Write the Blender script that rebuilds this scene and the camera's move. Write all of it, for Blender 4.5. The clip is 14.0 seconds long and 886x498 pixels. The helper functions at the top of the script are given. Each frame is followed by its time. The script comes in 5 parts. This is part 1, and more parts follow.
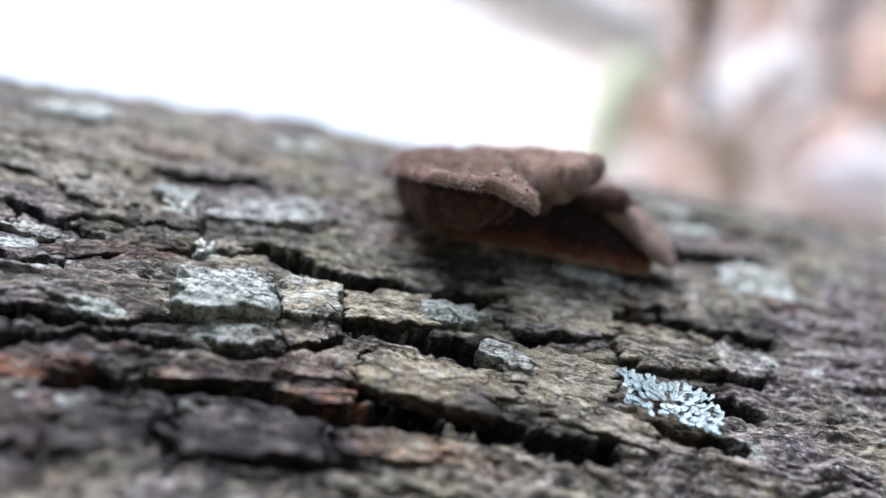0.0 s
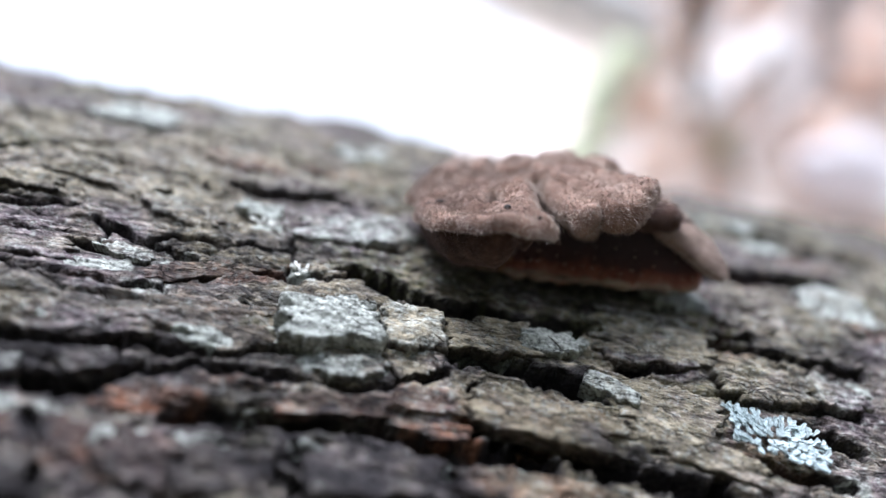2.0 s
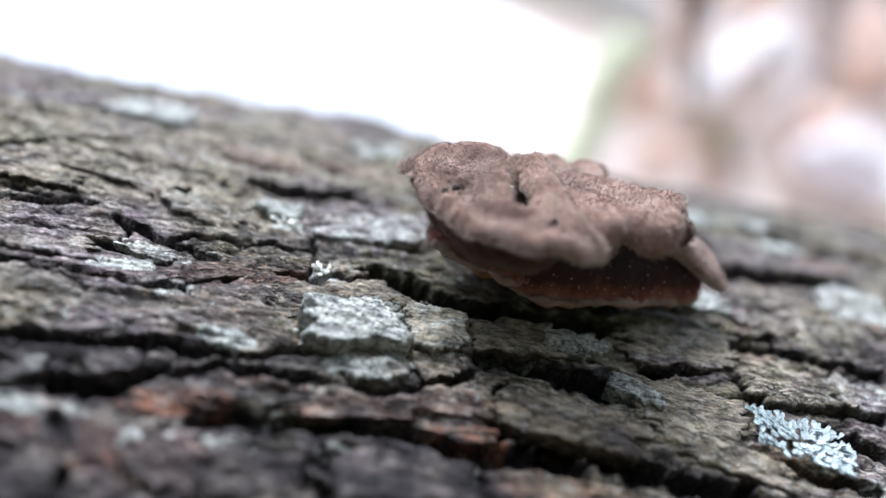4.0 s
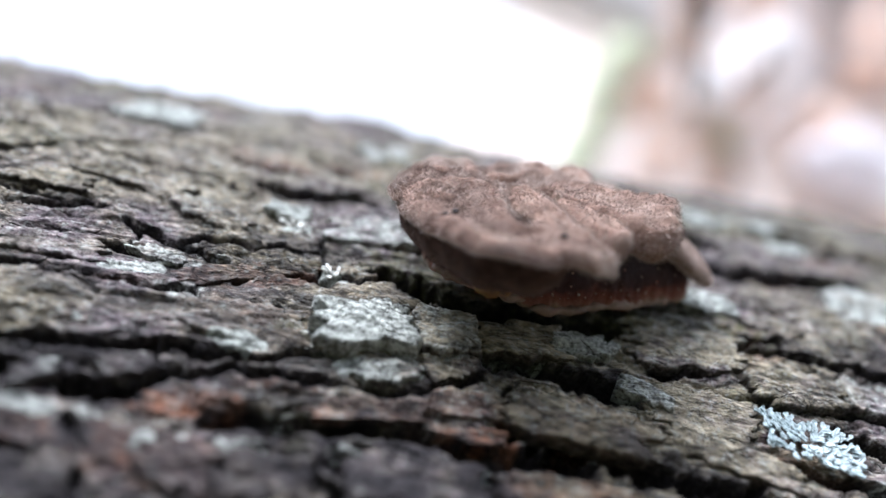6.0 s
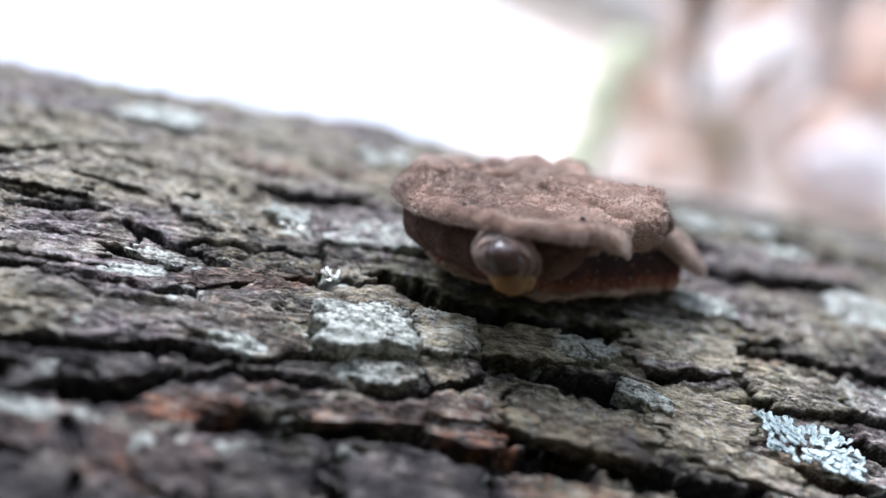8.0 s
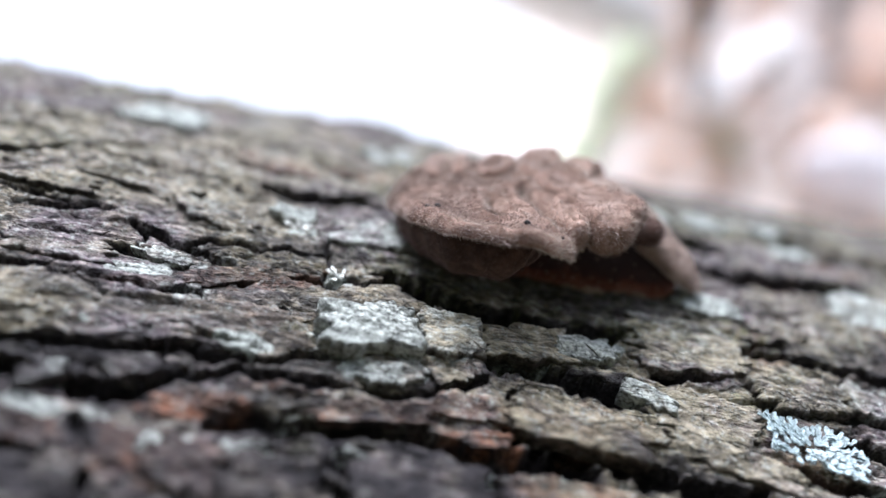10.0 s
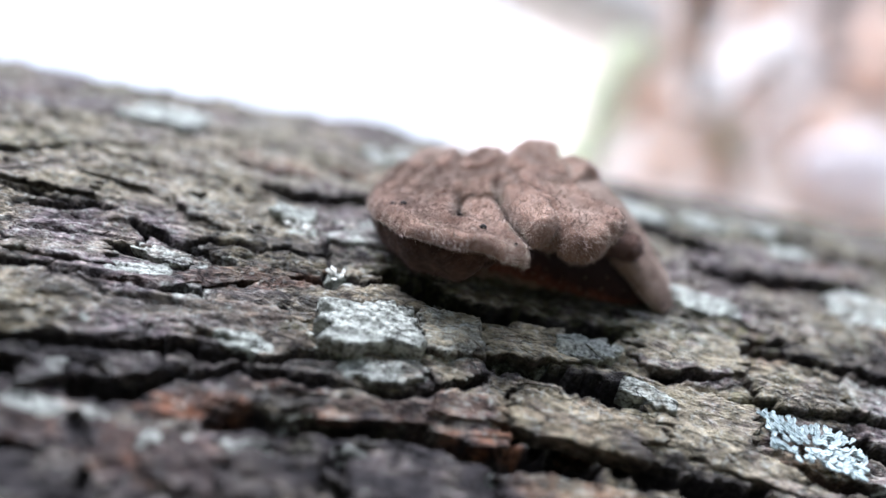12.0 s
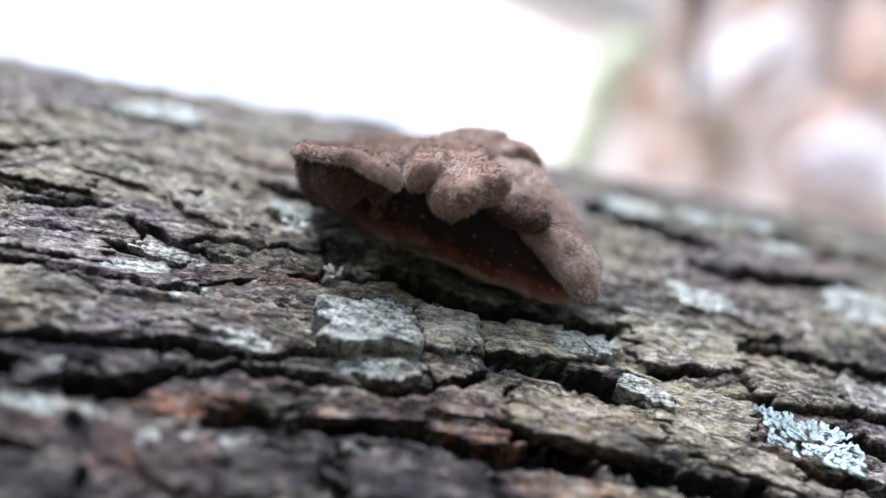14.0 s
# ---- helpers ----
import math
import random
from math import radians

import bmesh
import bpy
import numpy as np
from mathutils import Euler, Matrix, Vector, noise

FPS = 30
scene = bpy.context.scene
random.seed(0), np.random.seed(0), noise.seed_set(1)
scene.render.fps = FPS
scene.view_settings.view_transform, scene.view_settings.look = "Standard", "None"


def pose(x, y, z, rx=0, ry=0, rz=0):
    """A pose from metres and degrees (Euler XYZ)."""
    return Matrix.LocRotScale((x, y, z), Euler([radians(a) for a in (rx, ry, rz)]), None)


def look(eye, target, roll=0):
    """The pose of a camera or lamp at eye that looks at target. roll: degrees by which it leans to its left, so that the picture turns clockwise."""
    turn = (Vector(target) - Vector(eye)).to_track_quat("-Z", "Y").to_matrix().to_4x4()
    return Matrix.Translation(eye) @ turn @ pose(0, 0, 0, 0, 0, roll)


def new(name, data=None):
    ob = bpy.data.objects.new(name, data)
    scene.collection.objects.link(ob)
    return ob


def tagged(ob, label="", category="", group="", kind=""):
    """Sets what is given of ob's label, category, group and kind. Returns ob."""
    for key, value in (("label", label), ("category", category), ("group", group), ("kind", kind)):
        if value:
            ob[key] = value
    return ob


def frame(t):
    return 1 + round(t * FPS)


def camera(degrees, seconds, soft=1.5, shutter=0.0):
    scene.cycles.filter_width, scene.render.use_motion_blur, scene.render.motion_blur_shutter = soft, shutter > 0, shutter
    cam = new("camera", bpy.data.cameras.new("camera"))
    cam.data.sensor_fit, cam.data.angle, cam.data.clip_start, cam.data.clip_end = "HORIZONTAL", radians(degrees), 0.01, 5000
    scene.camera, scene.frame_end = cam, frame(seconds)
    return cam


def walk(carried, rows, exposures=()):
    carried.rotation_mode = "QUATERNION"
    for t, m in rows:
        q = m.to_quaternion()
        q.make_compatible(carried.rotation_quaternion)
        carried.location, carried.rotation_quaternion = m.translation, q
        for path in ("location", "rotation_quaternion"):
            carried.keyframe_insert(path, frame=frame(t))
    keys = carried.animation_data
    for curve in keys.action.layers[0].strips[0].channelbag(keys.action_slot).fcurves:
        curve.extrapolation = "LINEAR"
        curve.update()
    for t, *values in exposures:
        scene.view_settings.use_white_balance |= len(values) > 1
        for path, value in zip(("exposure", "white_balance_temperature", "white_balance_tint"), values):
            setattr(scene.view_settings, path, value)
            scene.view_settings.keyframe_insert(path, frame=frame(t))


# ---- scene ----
cam = camera(61.4, 14.0)
METRES = 0.0148
ROWS = [
    (0.0, 0.0, 0.0, 0.0, -45.28, 73.32, -17.61),
    (0.5, -0.2011, 0.0869, 0.0037, -45.86, 73.2, -17.72),
    (1.0, -0.265, 0.1242, -0.0203, -45.86, 73.1, -17.38),
    (1.5, -0.4123, 0.1969, -0.0351, -45.96, 72.95, -17.02),
    (2.0, -0.5857, 0.3015, -0.0486, -46.61, 72.27, -16.88),
    (2.5, -0.6611, 0.3483, -0.0522, -46.81, 72.02, -16.52),
    (3.0, -0.7137, 0.3792, -0.0429, -46.97, 71.67, -16.59),
    (5.5, -0.7066, 0.3765, -0.0627, -46.7, 71.72, -16.94),
    (6.0, -0.7362, 0.3941, -0.0694, -46.79, 71.78, -16.94),
    (6.5, -0.7367, 0.3972, -0.0749, -46.78, 71.85, -16.86),
    (7.0, -0.7336, 0.3961, -0.08, -46.79, 71.94, -16.85),
    (7.5, -0.719, 0.3862, -0.0805, -46.56, 72.02, -16.84),
    (8.0, -0.734, 0.3879, -0.0717, -46.81, 72.02, -16.99),
    (10.5, -0.7485, 0.3948, -0.0925, -46.97, 72.02, -17.16),
    (11.0, -0.7476, 0.3903, -0.1009, -46.77, 71.84, -16.95),
    (11.5, -0.7473, 0.3916, -0.0955, -46.86, 71.94, -17.06),
    (12.0, -0.7454, 0.3933, -0.0937, -46.9, 72.02, -17.13),
    (12.5, -0.7466, 0.3951, -0.0915, -46.96, 71.91, -17.15),
    (13.0, -0.7459, 0.3948, -0.0897, -46.97, 71.91, -17.16),
    (13.5, -0.744, 0.3935, -0.0907, -46.8, 71.8, -17.04),
    (14.0, -0.7581, 0.4004, -0.0919, -46.89, 71.72, -16.76),
]
BASE = pose(0, 0, 0.45, 84, 0, 0) @ pose(0, 0, 0, 90 + 73.32, -17.61, -45.28).inverted()
walk(cam, [(t, BASE @ pose(METRES * x, METRES * y, METRES * z, 90 + pitch, roll, yaw)) for t, x, y, z, yaw, pitch, roll in ROWS],
     exposures=((0.0, 1.0, 5600, 12), (1.5, 1.03, 5600, 12), (3.0, 1.14, 5600, 12), (14.0, 1.16, 5600, 12)))

# lens: a phone held a hand's width from the bark, focused on the caterpillar
cam.data.dof.use_dof = True
cam.data.dof.focus_distance = 0.0565
cam.data.dof.aperture_fstop = 8.6

# ---- light: bright overcast sky, soft sun from behind and above ----
world = bpy.data.worlds.new("overcast_sky")
scene.world = world
world.use_nodes = True
wn, wl = world.node_tree.nodes, world.node_tree.links
sky = wn.new("ShaderNodeTexSky")
sky.sky_type, sky.sun_disc = "NISHITA", False
sky.sun_elevation, sky.sun_rotation = radians(74), radians(-45)
sky.air_density, sky.dust_density, sky.ozone_density = 1.0, 4.0, 1.0
skymul = wn.new("ShaderNodeVectorMath")
skymul.operation = "SCALE"
skymul.inputs["Scale"].default_value = 0.125
cloud = wn.new("ShaderNodeMix")
cloud.data_type = "RGBA"
cloud.inputs[0].default_value = 0.75
cloud.inputs[7].default_value = (0.80, 0.805, 0.84, 1)
wl.new(sky.outputs[0], skymul.inputs[0])
wl.new(skymul.outputs[0], cloud.inputs[6])
wl.new(cloud.outputs[2], wn["Background"].inputs[0])
wn["Background"].inputs[1].default_value = 1.0
sun = new("sun", bpy.data.lights.new("sun", "SUN"))
sun.data.energy, sun.data.angle, sun.data.color = 3.8, radians(34), (1.0, 0.96, 0.9)
sun.matrix_world = look((-0.3, 0.3, 1.45), (0, 0, 0))

# ---- materials ----
MM = 0.001


class Nodes:
    """A small builder for node materials."""

    def __init__(self, name):
        self.mat = bpy.data.materials.new(name)
        self.mat.use_nodes = True
        self.n, self.l = self.mat.node_tree.nodes, self.mat.node_tree.links
        self.bsdf = self.n["Principled BSDF"]

    def put(self, value, socket):
        if hasattr(value, "is_output"):
            self.l.new(value, socket)
        elif isinstance(value, tuple) and len(value) == 3 and socket.type == "RGBA":
            socket.default_value = (*value, 1)
        else:
            socket.default_value = value

    def coord(self, scale=(1, 1, 1), source="Object", attr=None):
        if attr:
            c = self.n.new("ShaderNodeAttribute")
            c.attribute_name = attr
            out = c.outputs["Vector"]
        else:
            out = self.n.new("ShaderNodeTexCoord").outputs[source]
        m = self.n.new("ShaderNodeMapping")
        m.inputs["Scale"].default_value = scale
        self.l.new(out, m.inputs["Vector"])
        return m.outputs[0]

    def attr(self, name):
        c = self.n.new("ShaderNodeAttribute")
        c.attribute_name = name
        return c.outputs["Fac"]

    def noise(self, coord, scale, detail=4, rough=0.55, distort=0.0):
        t = self.n.new("ShaderNodeTexNoise")
        self.l.new(coord, t.inputs["Vector"])
        t.inputs["Scale"].default_value, t.inputs["Detail"].default_value = scale, detail
        t.inputs["Roughness"].default_value, t.inputs["Distortion"].default_value = rough, distort
        return t.outputs["Fac"]

    def cells(self, coord, scale, feature="F1", out="Distance"):
        t = self.n.new("ShaderNodeTexVoronoi")
        t.feature = feature
        self.l.new(coord, t.inputs["Vector"])
        t.inputs["Scale"].default_value = scale
        return t.outputs[out]

    def ramp(self, fac, *stops):
        r = self.n.new("ShaderNodeValToRGB")
        e = r.color_ramp.elements
        while len(e) < len(stops):
            e.new(0.5)
        for k, (p, c) in zip(e, stops):
            k.position = p
            k.color = (*c, 1) if isinstance(c, tuple) else (c, c, c, 1)
        self.put(fac, r.inputs[0])
        return r.outputs[0]

    def mix(self, fac, a, b, kind="MIX"):
        m = self.n.new("ShaderNodeMix")
        m.data_type, m.blend_type = "RGBA", kind
        self.put(fac, m.inputs[0]), self.put(a, m.inputs[6]), self.put(b, m.inputs[7])
        return m.outputs[2]

    def math(self, op, a, b=0.0, clamp=False):
        m = self.n.new("ShaderNodeMath")
        m.operation, m.use_clamp = op, clamp
        self.put(a, m.inputs[0]), self.put(b, m.inputs[1])
        return m.outputs[0]

    def bump(self, height, strength, distance):
        b = self.n.new("ShaderNodeBump")
        b.inputs["Strength"].default_value, b.inputs["Distance"].default_value = strength, distance
        self.put(height, b.inputs["Height"])
        self.l.new(b.outputs[0], self.bsdf.inputs["Normal"])

    def done(self, colour, rough=0.8, **more):
        self.put(colour, self.bsdf.inputs["Base Color"])
        self.put(rough, self.bsdf.inputs["Roughness"])
        for k, v in more.items():
            self.put(v, self.bsdf.inputs[k.replace("_", " ")])
        return self.mat


def bark_material():
    k = Nodes("weathered_bark")
    fine = k.coord((0.6, 1.6, 1.0), attr="bark_place")     # millimetres along and round the trunk
    even = k.coord((1, 1, 1), attr="bark_place")
    streak = k.coord((0.18, 1.0, 0.5), attr="bark_place")
    grain = k.noise(fine, 1.5, 5, 0.64)
    blot = k.noise(even, 0.22, 4, 0.6, 0.4)
    line = k.noise(streak, 1.3, 5, 0.65)
    tone = k.math("ADD", k.math("MULTIPLY", grain, 0.62), k.math("MULTIPLY", line, 0.38))
    mauve = k.ramp(tone, (0.40, (0.024, 0.018, 0.024)), (0.47, (0.120, 0.098, 0.109)), (0.55, (0.265, 0.230, 0.240)), (0.63, (0.53, 0.50, 0.475)))
    olive = k.ramp(tone, (0.39, (0.024, 0.021, 0.016)), (0.465, (0.125, 0.114, 0.080)), (0.53, (0.30, 0.275, 0.205)), (0.63, (0.56, 0.53, 0.42)))
    base = k.mix(k.ramp(k.noise(even, 0.07, 3, 0.6), (0.42, 0.0), (0.58, 1.0)), mauve, olive)
    warm = k.ramp(tone, (0.34, (0.043, 0.037, 0.027)), (0.48, (0.170, 0.152, 0.110)), (0.62, (0.38, 0.35, 0.265)))
    base = k.mix(k.ramp(blot, (0.48, 0.0), (0.70, 0.7)), base, warm)
    dusty = k.ramp(tone, (0.36, (0.100, 0.090, 0.062)), (0.48, (0.29, 0.27, 0.20)), (0.60, (0.52, 0.495, 0.39)))
    base = k.mix(k.math("MULTIPLY", k.attr("tan"), k.ramp(k.noise(even, 0.5, 4), (0.34, 0.45), (0.52, 1.0))), base, dusty)
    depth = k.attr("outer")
    # dark bark inside cracks, their shade painted into it and onto plate sides
    raw_shade = k.ramp(tone, (0.36, (0.006, 0.004, 0.007)), (0.54, (0.020, 0.013, 0.018)), (0.72, (0.070, 0.042, 0.040)))
    base = k.mix(depth, raw_shade, base)
    inner = k.math("MULTIPLY", k.attr("inner"), k.ramp(k.noise(even, 0.55, 4), (0.35, 0.2), (0.55, 1.0)))
    orange = k.ramp(tone, (0.36, (0.075, 0.032, 0.020)), (0.50, (0.30, 0.145, 0.080)), (0.66, (0.52, 0.31, 0.19)))
    base = k.mix(inner, base, orange)
    # dark patches: partly bark colour, partly shade painted in hollows and foreground
    stain_shade = k.math("MULTIPLY", k.attr("stain_shade"), k.ramp(k.noise(even, 0.4, 4), (0.34, 0.35), (0.52, 1.0)))
    moss = k.math("MULTIPLY", k.attr("moss"), k.ramp(k.noise(even, 0.9, 5), (0.40, 0.0), (0.58, 0.9)))
    green = k.ramp(grain, (0.36, (0.035, 0.040, 0.014)), (0.62, (0.22, 0.23, 0.105)))
    base = k.mix(moss, base, green)
    base = k.mix(1.0, base, (0.86, 0.82, 0.81), "MULTIPLY")
    speck = k.ramp(k.cells(even, 2.6), (0.12, 1.0), (0.62, 0.15))
    crust = k.math("MULTIPLY", k.math("ADD", k.math("MULTIPLY", k.attr("pale"), 1.25), k.math("SUBTRACT", k.noise(even, 0.8, 5, 0.65), 0.92)), 4.0, True)
    ash = k.ramp(k.math("MULTIPLY", k.math("ADD", grain, k.noise(even, 3.2, 4, 0.7)), 0.5),
                 (0.38, (0.035, 0.037, 0.033)), (0.45, (0.27, 0.28, 0.26)), (0.58, (0.54, 0.56, 0.52)))
    base = k.mix(crust, base, ash)
    dots = k.math("MULTIPLY", k.ramp(k.noise(even, 1.9, 5, 0.7), (0.52, 0.0), (0.62, 0.75)), depth)
    base = k.mix(dots, base, k.ramp(grain, (0.36, (0.17, 0.175, 0.155)), (0.60, (0.44, 0.45, 0.425))))
    pores = k.ramp(k.noise(k.coord((0.7, 1.3, 1.0), attr="bark_place"), 2.6, 5, 0.72), (0.35, 0.75), (0.43, 0.0))
    base = k.mix(pores, base, (0.022, 0.018, 0.019))
    warp = k.n.new("ShaderNodeVectorMath")
    warp.operation = "ADD"
    k.l.new(k.coord((0.45, 0.9, 0.6), attr="bark_place"), warp.inputs[0])
    k.l.new(k.mix(1.0, (0, 0, 0), k.noise(even, 1.1, 4, 0.7)), warp.inputs[1])
    web = k.ramp(k.cells(warp.outputs[0], 0.8, "DISTANCE_TO_EDGE"), (0.0, 1.0), (0.045, 0.0))
    base = k.mix(k.math("MULTIPLY", stain_shade, k.math("SUBTRACT", 1.0, k.math("MULTIPLY", crust, 0.75))), base, k.ramp(tone, (0.38, (0.010, 0.008, 0.011)), (0.54, (0.042, 0.035, 0.038)), (0.70, (0.15, 0.128, 0.115))))
    web = k.math("MULTIPLY", web, k.ramp(k.noise(even, 0.35, 3), (0.46, 0.0), (0.60, 1.0)))
    base = k.mix(k.math("MULTIPLY", web, k.math("SUBTRACT", 0.7, k.math("MULTIPLY", crust, 0.6))), base, (0.025, 0.020, 0.020))
    high = k.math("ADD", k.math("MULTIPLY", grain, 0.7), k.math("ADD", k.math("MULTIPLY", speck, 0.12), k.math("SUBTRACT", k.math("MULTIPLY", k.noise(even, 5.0, 3), 0.14), k.math("MULTIPLY", web, 0.6))))
    base = k.mix(1.0, k.mix(0.6, base, base, "MULTIPLY"), (1.40, 1.40, 1.42), "MULTIPLY")   # weathered lights, deeper darks
    k.bump(high, 1.0, 0.55 * MM)
    return k.done(base, k.ramp(grain, (0.3, 0.95), (0.7, 0.68)), Specular_IOR_Level=0.35)


def velvet_material(name, dark, mid, light, scale=900, tan=((0.11, 0.062, 0.047), (0.23, 0.138, 0.105), (0.38, 0.25, 0.195)), sheen=0.4):
    k = Nodes(name)
    c = k.coord()
    tone = k.math("ADD", k.math("MULTIPLY", k.noise(c, scale, 5, 0.65), 0.45), k.math("MULTIPLY", k.noise(c, scale / 5, 4, 0.6, 0.6), 0.55))
    col = k.ramp(tone, (0.36, dark), (0.50, mid), (0.66, light))
    tan = k.ramp(tone, (0.36, tan[0]), (0.50, tan[1]), (0.66, tan[2]))
    col = k.mix(k.math("MULTIPLY", k.attr("margin"), 0.75), col, tan)
    k.bump(k.noise(c, scale * 2.2, 4, 0.7), 0.7, 0.25 * MM)
    return k.done(col, 0.95, Sheen_Weight=sheen, Sheen_Roughness=0.45, Sheen_Tint=(0.9, 0.72, 0.62), Specular_IOR_Level=0.15)


def hair_material(name, a, b):
    k = Nodes(name)
    isl = k.n.new("ShaderNodeNewGeometry").outputs["Random Per Island"]
    return k.done(k.ramp(isl, (0.0, a), (1.0, b)), 0.7, Sheen_Weight=0.2, Specular_IOR_Level=0.25)


def fur_material(name, *tones):
    """Hairs whose colour drifts over the animal from dark seams to mauve and tan."""
    k = Nodes(name)
    isl = k.n.new("ShaderNodeNewGeometry").outputs["Random Per Island"]
    c = k.coord()
    drift = k.math("ADD", k.math("MULTIPLY", k.noise(c, 230, 3, 0.6, 0.5), 0.72), k.math("MULTIPLY", isl, 0.28))
    return k.done(k.ramp(drift, *tones), 0.75, Sheen_Weight=0.25, Specular_IOR_Level=0.2)


def flank_material():
    k = Nodes("caterpillar_flank")
    c = k.coord()
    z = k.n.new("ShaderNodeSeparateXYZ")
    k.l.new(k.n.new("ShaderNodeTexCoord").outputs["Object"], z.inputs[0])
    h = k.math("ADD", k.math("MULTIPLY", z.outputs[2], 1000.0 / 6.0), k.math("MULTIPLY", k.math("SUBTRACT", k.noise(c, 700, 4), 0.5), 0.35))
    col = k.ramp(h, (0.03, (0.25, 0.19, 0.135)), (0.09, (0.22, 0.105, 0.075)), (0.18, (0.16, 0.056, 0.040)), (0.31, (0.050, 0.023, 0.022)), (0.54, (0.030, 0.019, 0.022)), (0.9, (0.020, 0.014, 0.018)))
    beads = k.ramp(k.cells(c, 1100), (0.06, 1.0), (0.16, 0.0))
    col = k.mix(k.math("MULTIPLY", beads, 0.10), col, (0.55, 0.42, 0.36))
    k.bump(k.math("ADD", k.noise(c, 1500, 4), k.math("MULTIPLY", k.cells(c, 700), 0.6)), 0.7, 0.3 * MM)
    return k.done(col, 0.75, Specular_IOR_Level=0.2, Subsurface_Weight=0.1, Subsurface_Scale=0.4 * MM, Subsurface_Radius=(1.0, 0.4, 0.2))


def plain_material(name, dark, light, scale, rough=0.8, relief=0.0, **more):
    k = Nodes(name)
    c = k.coord()
    n = k.math("ADD", k.math("MULTIPLY", k.noise(c, scale, 5, 0.6), 0.6), k.math("MULTIPLY", k.noise(c, scale * 0.17, 3), 0.4))
    if relief:
        k.bump(k.noise(c, scale * 2, 4), 0.8, relief)
    return k.done(k.ramp(n, (0.36, dark), (0.64, light)), rough, **more)


def ground_material():
    """Pale, dry, leaf-strewn bank; the unseen near ground is darkened to cut bounce."""
    k = Nodes("forest_ground")
    c = k.coord()
    n = k.math("ADD", k.math("MULTIPLY", k.noise(c, 5, 5, 0.6), 0.6), k.math("MULTIPLY", k.noise(c, 0.85, 3), 0.4))
    dry = k.ramp(n, (0.36, (0.60, 0.52, 0.47)), (0.64, (0.80, 0.74, 0.70)))
    bounce_cut = k.ramp(n, (0.36, (0.030, 0.022, 0.015)), (0.64, (0.11, 0.085, 0.06)))
    at = k.n.new("ShaderNodeSeparateXYZ")
    k.l.new(k.n.new("ShaderNodeTexCoord").outputs["Object"], at.inputs[0])
    edge = k.math("ADD", k.math("MULTIPLY", at.outputs[1], 0.5), k.math("MULTIPLY", k.noise(c, 1.6, 3), 0.3))
    k.bump(k.noise(c, 10, 4), 0.8, 0.01)
    return k.done(k.mix(k.ramp(edge, (0.55, 0.0), (0.80, 1.0)), bounce_cut, dry), 0.95)


BARK = bark_material()
VELVET = velvet_material("brown_velvet", (0.096, 0.066, 0.055), (0.249, 0.179, 0.147), (0.460, 0.364, 0.312))
# DUSK is the dark skin and also the painted shade under the lip
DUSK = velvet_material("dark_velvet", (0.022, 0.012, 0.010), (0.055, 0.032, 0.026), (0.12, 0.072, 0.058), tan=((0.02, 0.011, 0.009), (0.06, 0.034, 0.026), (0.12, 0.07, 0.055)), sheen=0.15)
FUR = fur_material("brown_fur", (0.30, (0.124, 0.085, 0.071)), (0.42, (0.259, 0.188, 0.159)), (0.53, (0.384, 0.300, 0.264)), (0.66, (0.518, 0.438, 0.363)))
FUR_PALE = fur_material("pale_long_hair", (0.30, (0.286, 0.214, 0.181)), (0.52, (0.510, 0.422, 0.370)), (0.68, (0.694, 0.614, 0.535)))
FUR_DARK = hair_material("dark_bristle", (0.012, 0.008, 0.007), (0.05, 0.03, 0.025))
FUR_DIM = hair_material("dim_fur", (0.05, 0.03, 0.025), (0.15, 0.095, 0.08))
FLANK = flank_material()
SOLE = plain_material("pale_sole", (0.13, 0.08, 0.06), (0.34, 0.25, 0.20), 800, 0.6, 0.15 * MM, Subsurface_Weight=0.2, Subsurface_Scale=0.4 * MM)
AMBER = plain_material("amber_skin", (0.11, 0.055, 0.014), (0.36, 0.20, 0.045), 500, 0.45, 0.1 * MM, Subsurface_Weight=0.3, Subsurface_Scale=0.5 * MM)
FOLD = plain_material("translucent_fold", (0.06, 0.040, 0.034), (0.24, 0.165, 0.135), 700, 0.6, 0.1 * MM, Subsurface_Weight=0.25, Subsurface_Scale=0.4 * MM)
CAPSULE = plain_material("glossy_head_capsule", (0.012, 0.007, 0.007), (0.05, 0.026, 0.021), 1500, 0.22, 0.05 * MM)
MOUTH = plain_material("mouthparts_glint", (0.16, 0.13, 0.11), (0.48, 0.42, 0.38), 1800, 0.15)
PIT_SHADE = plain_material("painted_pit_shade", (0.008, 0.006, 0.006), (0.03, 0.018, 0.015), 1500, 0.9)
WHITE_LICHEN = plain_material("white_lichen", (0.60, 0.60, 0.56), (0.82, 0.82, 0.78), 1200, 0.85, 0.1 * MM)
FOLIOSE = plain_material("pale_blue_lichen", (0.30, 0.37, 0.385), (0.54, 0.62, 0.64), 1200, 0.85, 0.12 * MM)
LITTER = ground_material()
ROCK = plain_material("pale_rock", (0.60, 0.56, 0.545), (0.80, 0.775, 0.765), 6, 0.9, 0.01)
ROCK_WHITE = plain_material("white_rock", (0.78, 0.76, 0.75), (0.90, 0.89, 0.885), 6, 0.9, 0.01)
ROCK_LILAC = plain_material("lilac_rock", (0.56, 0.52, 0.54), (0.76, 0.72, 0.74), 6, 0.9, 0.01)
WOOD_PALE = plain_material("weathered_grey_wood", (0.47, 0.455, 0.43), (0.64, 0.62, 0.59), 8, 0.9, 0.006)
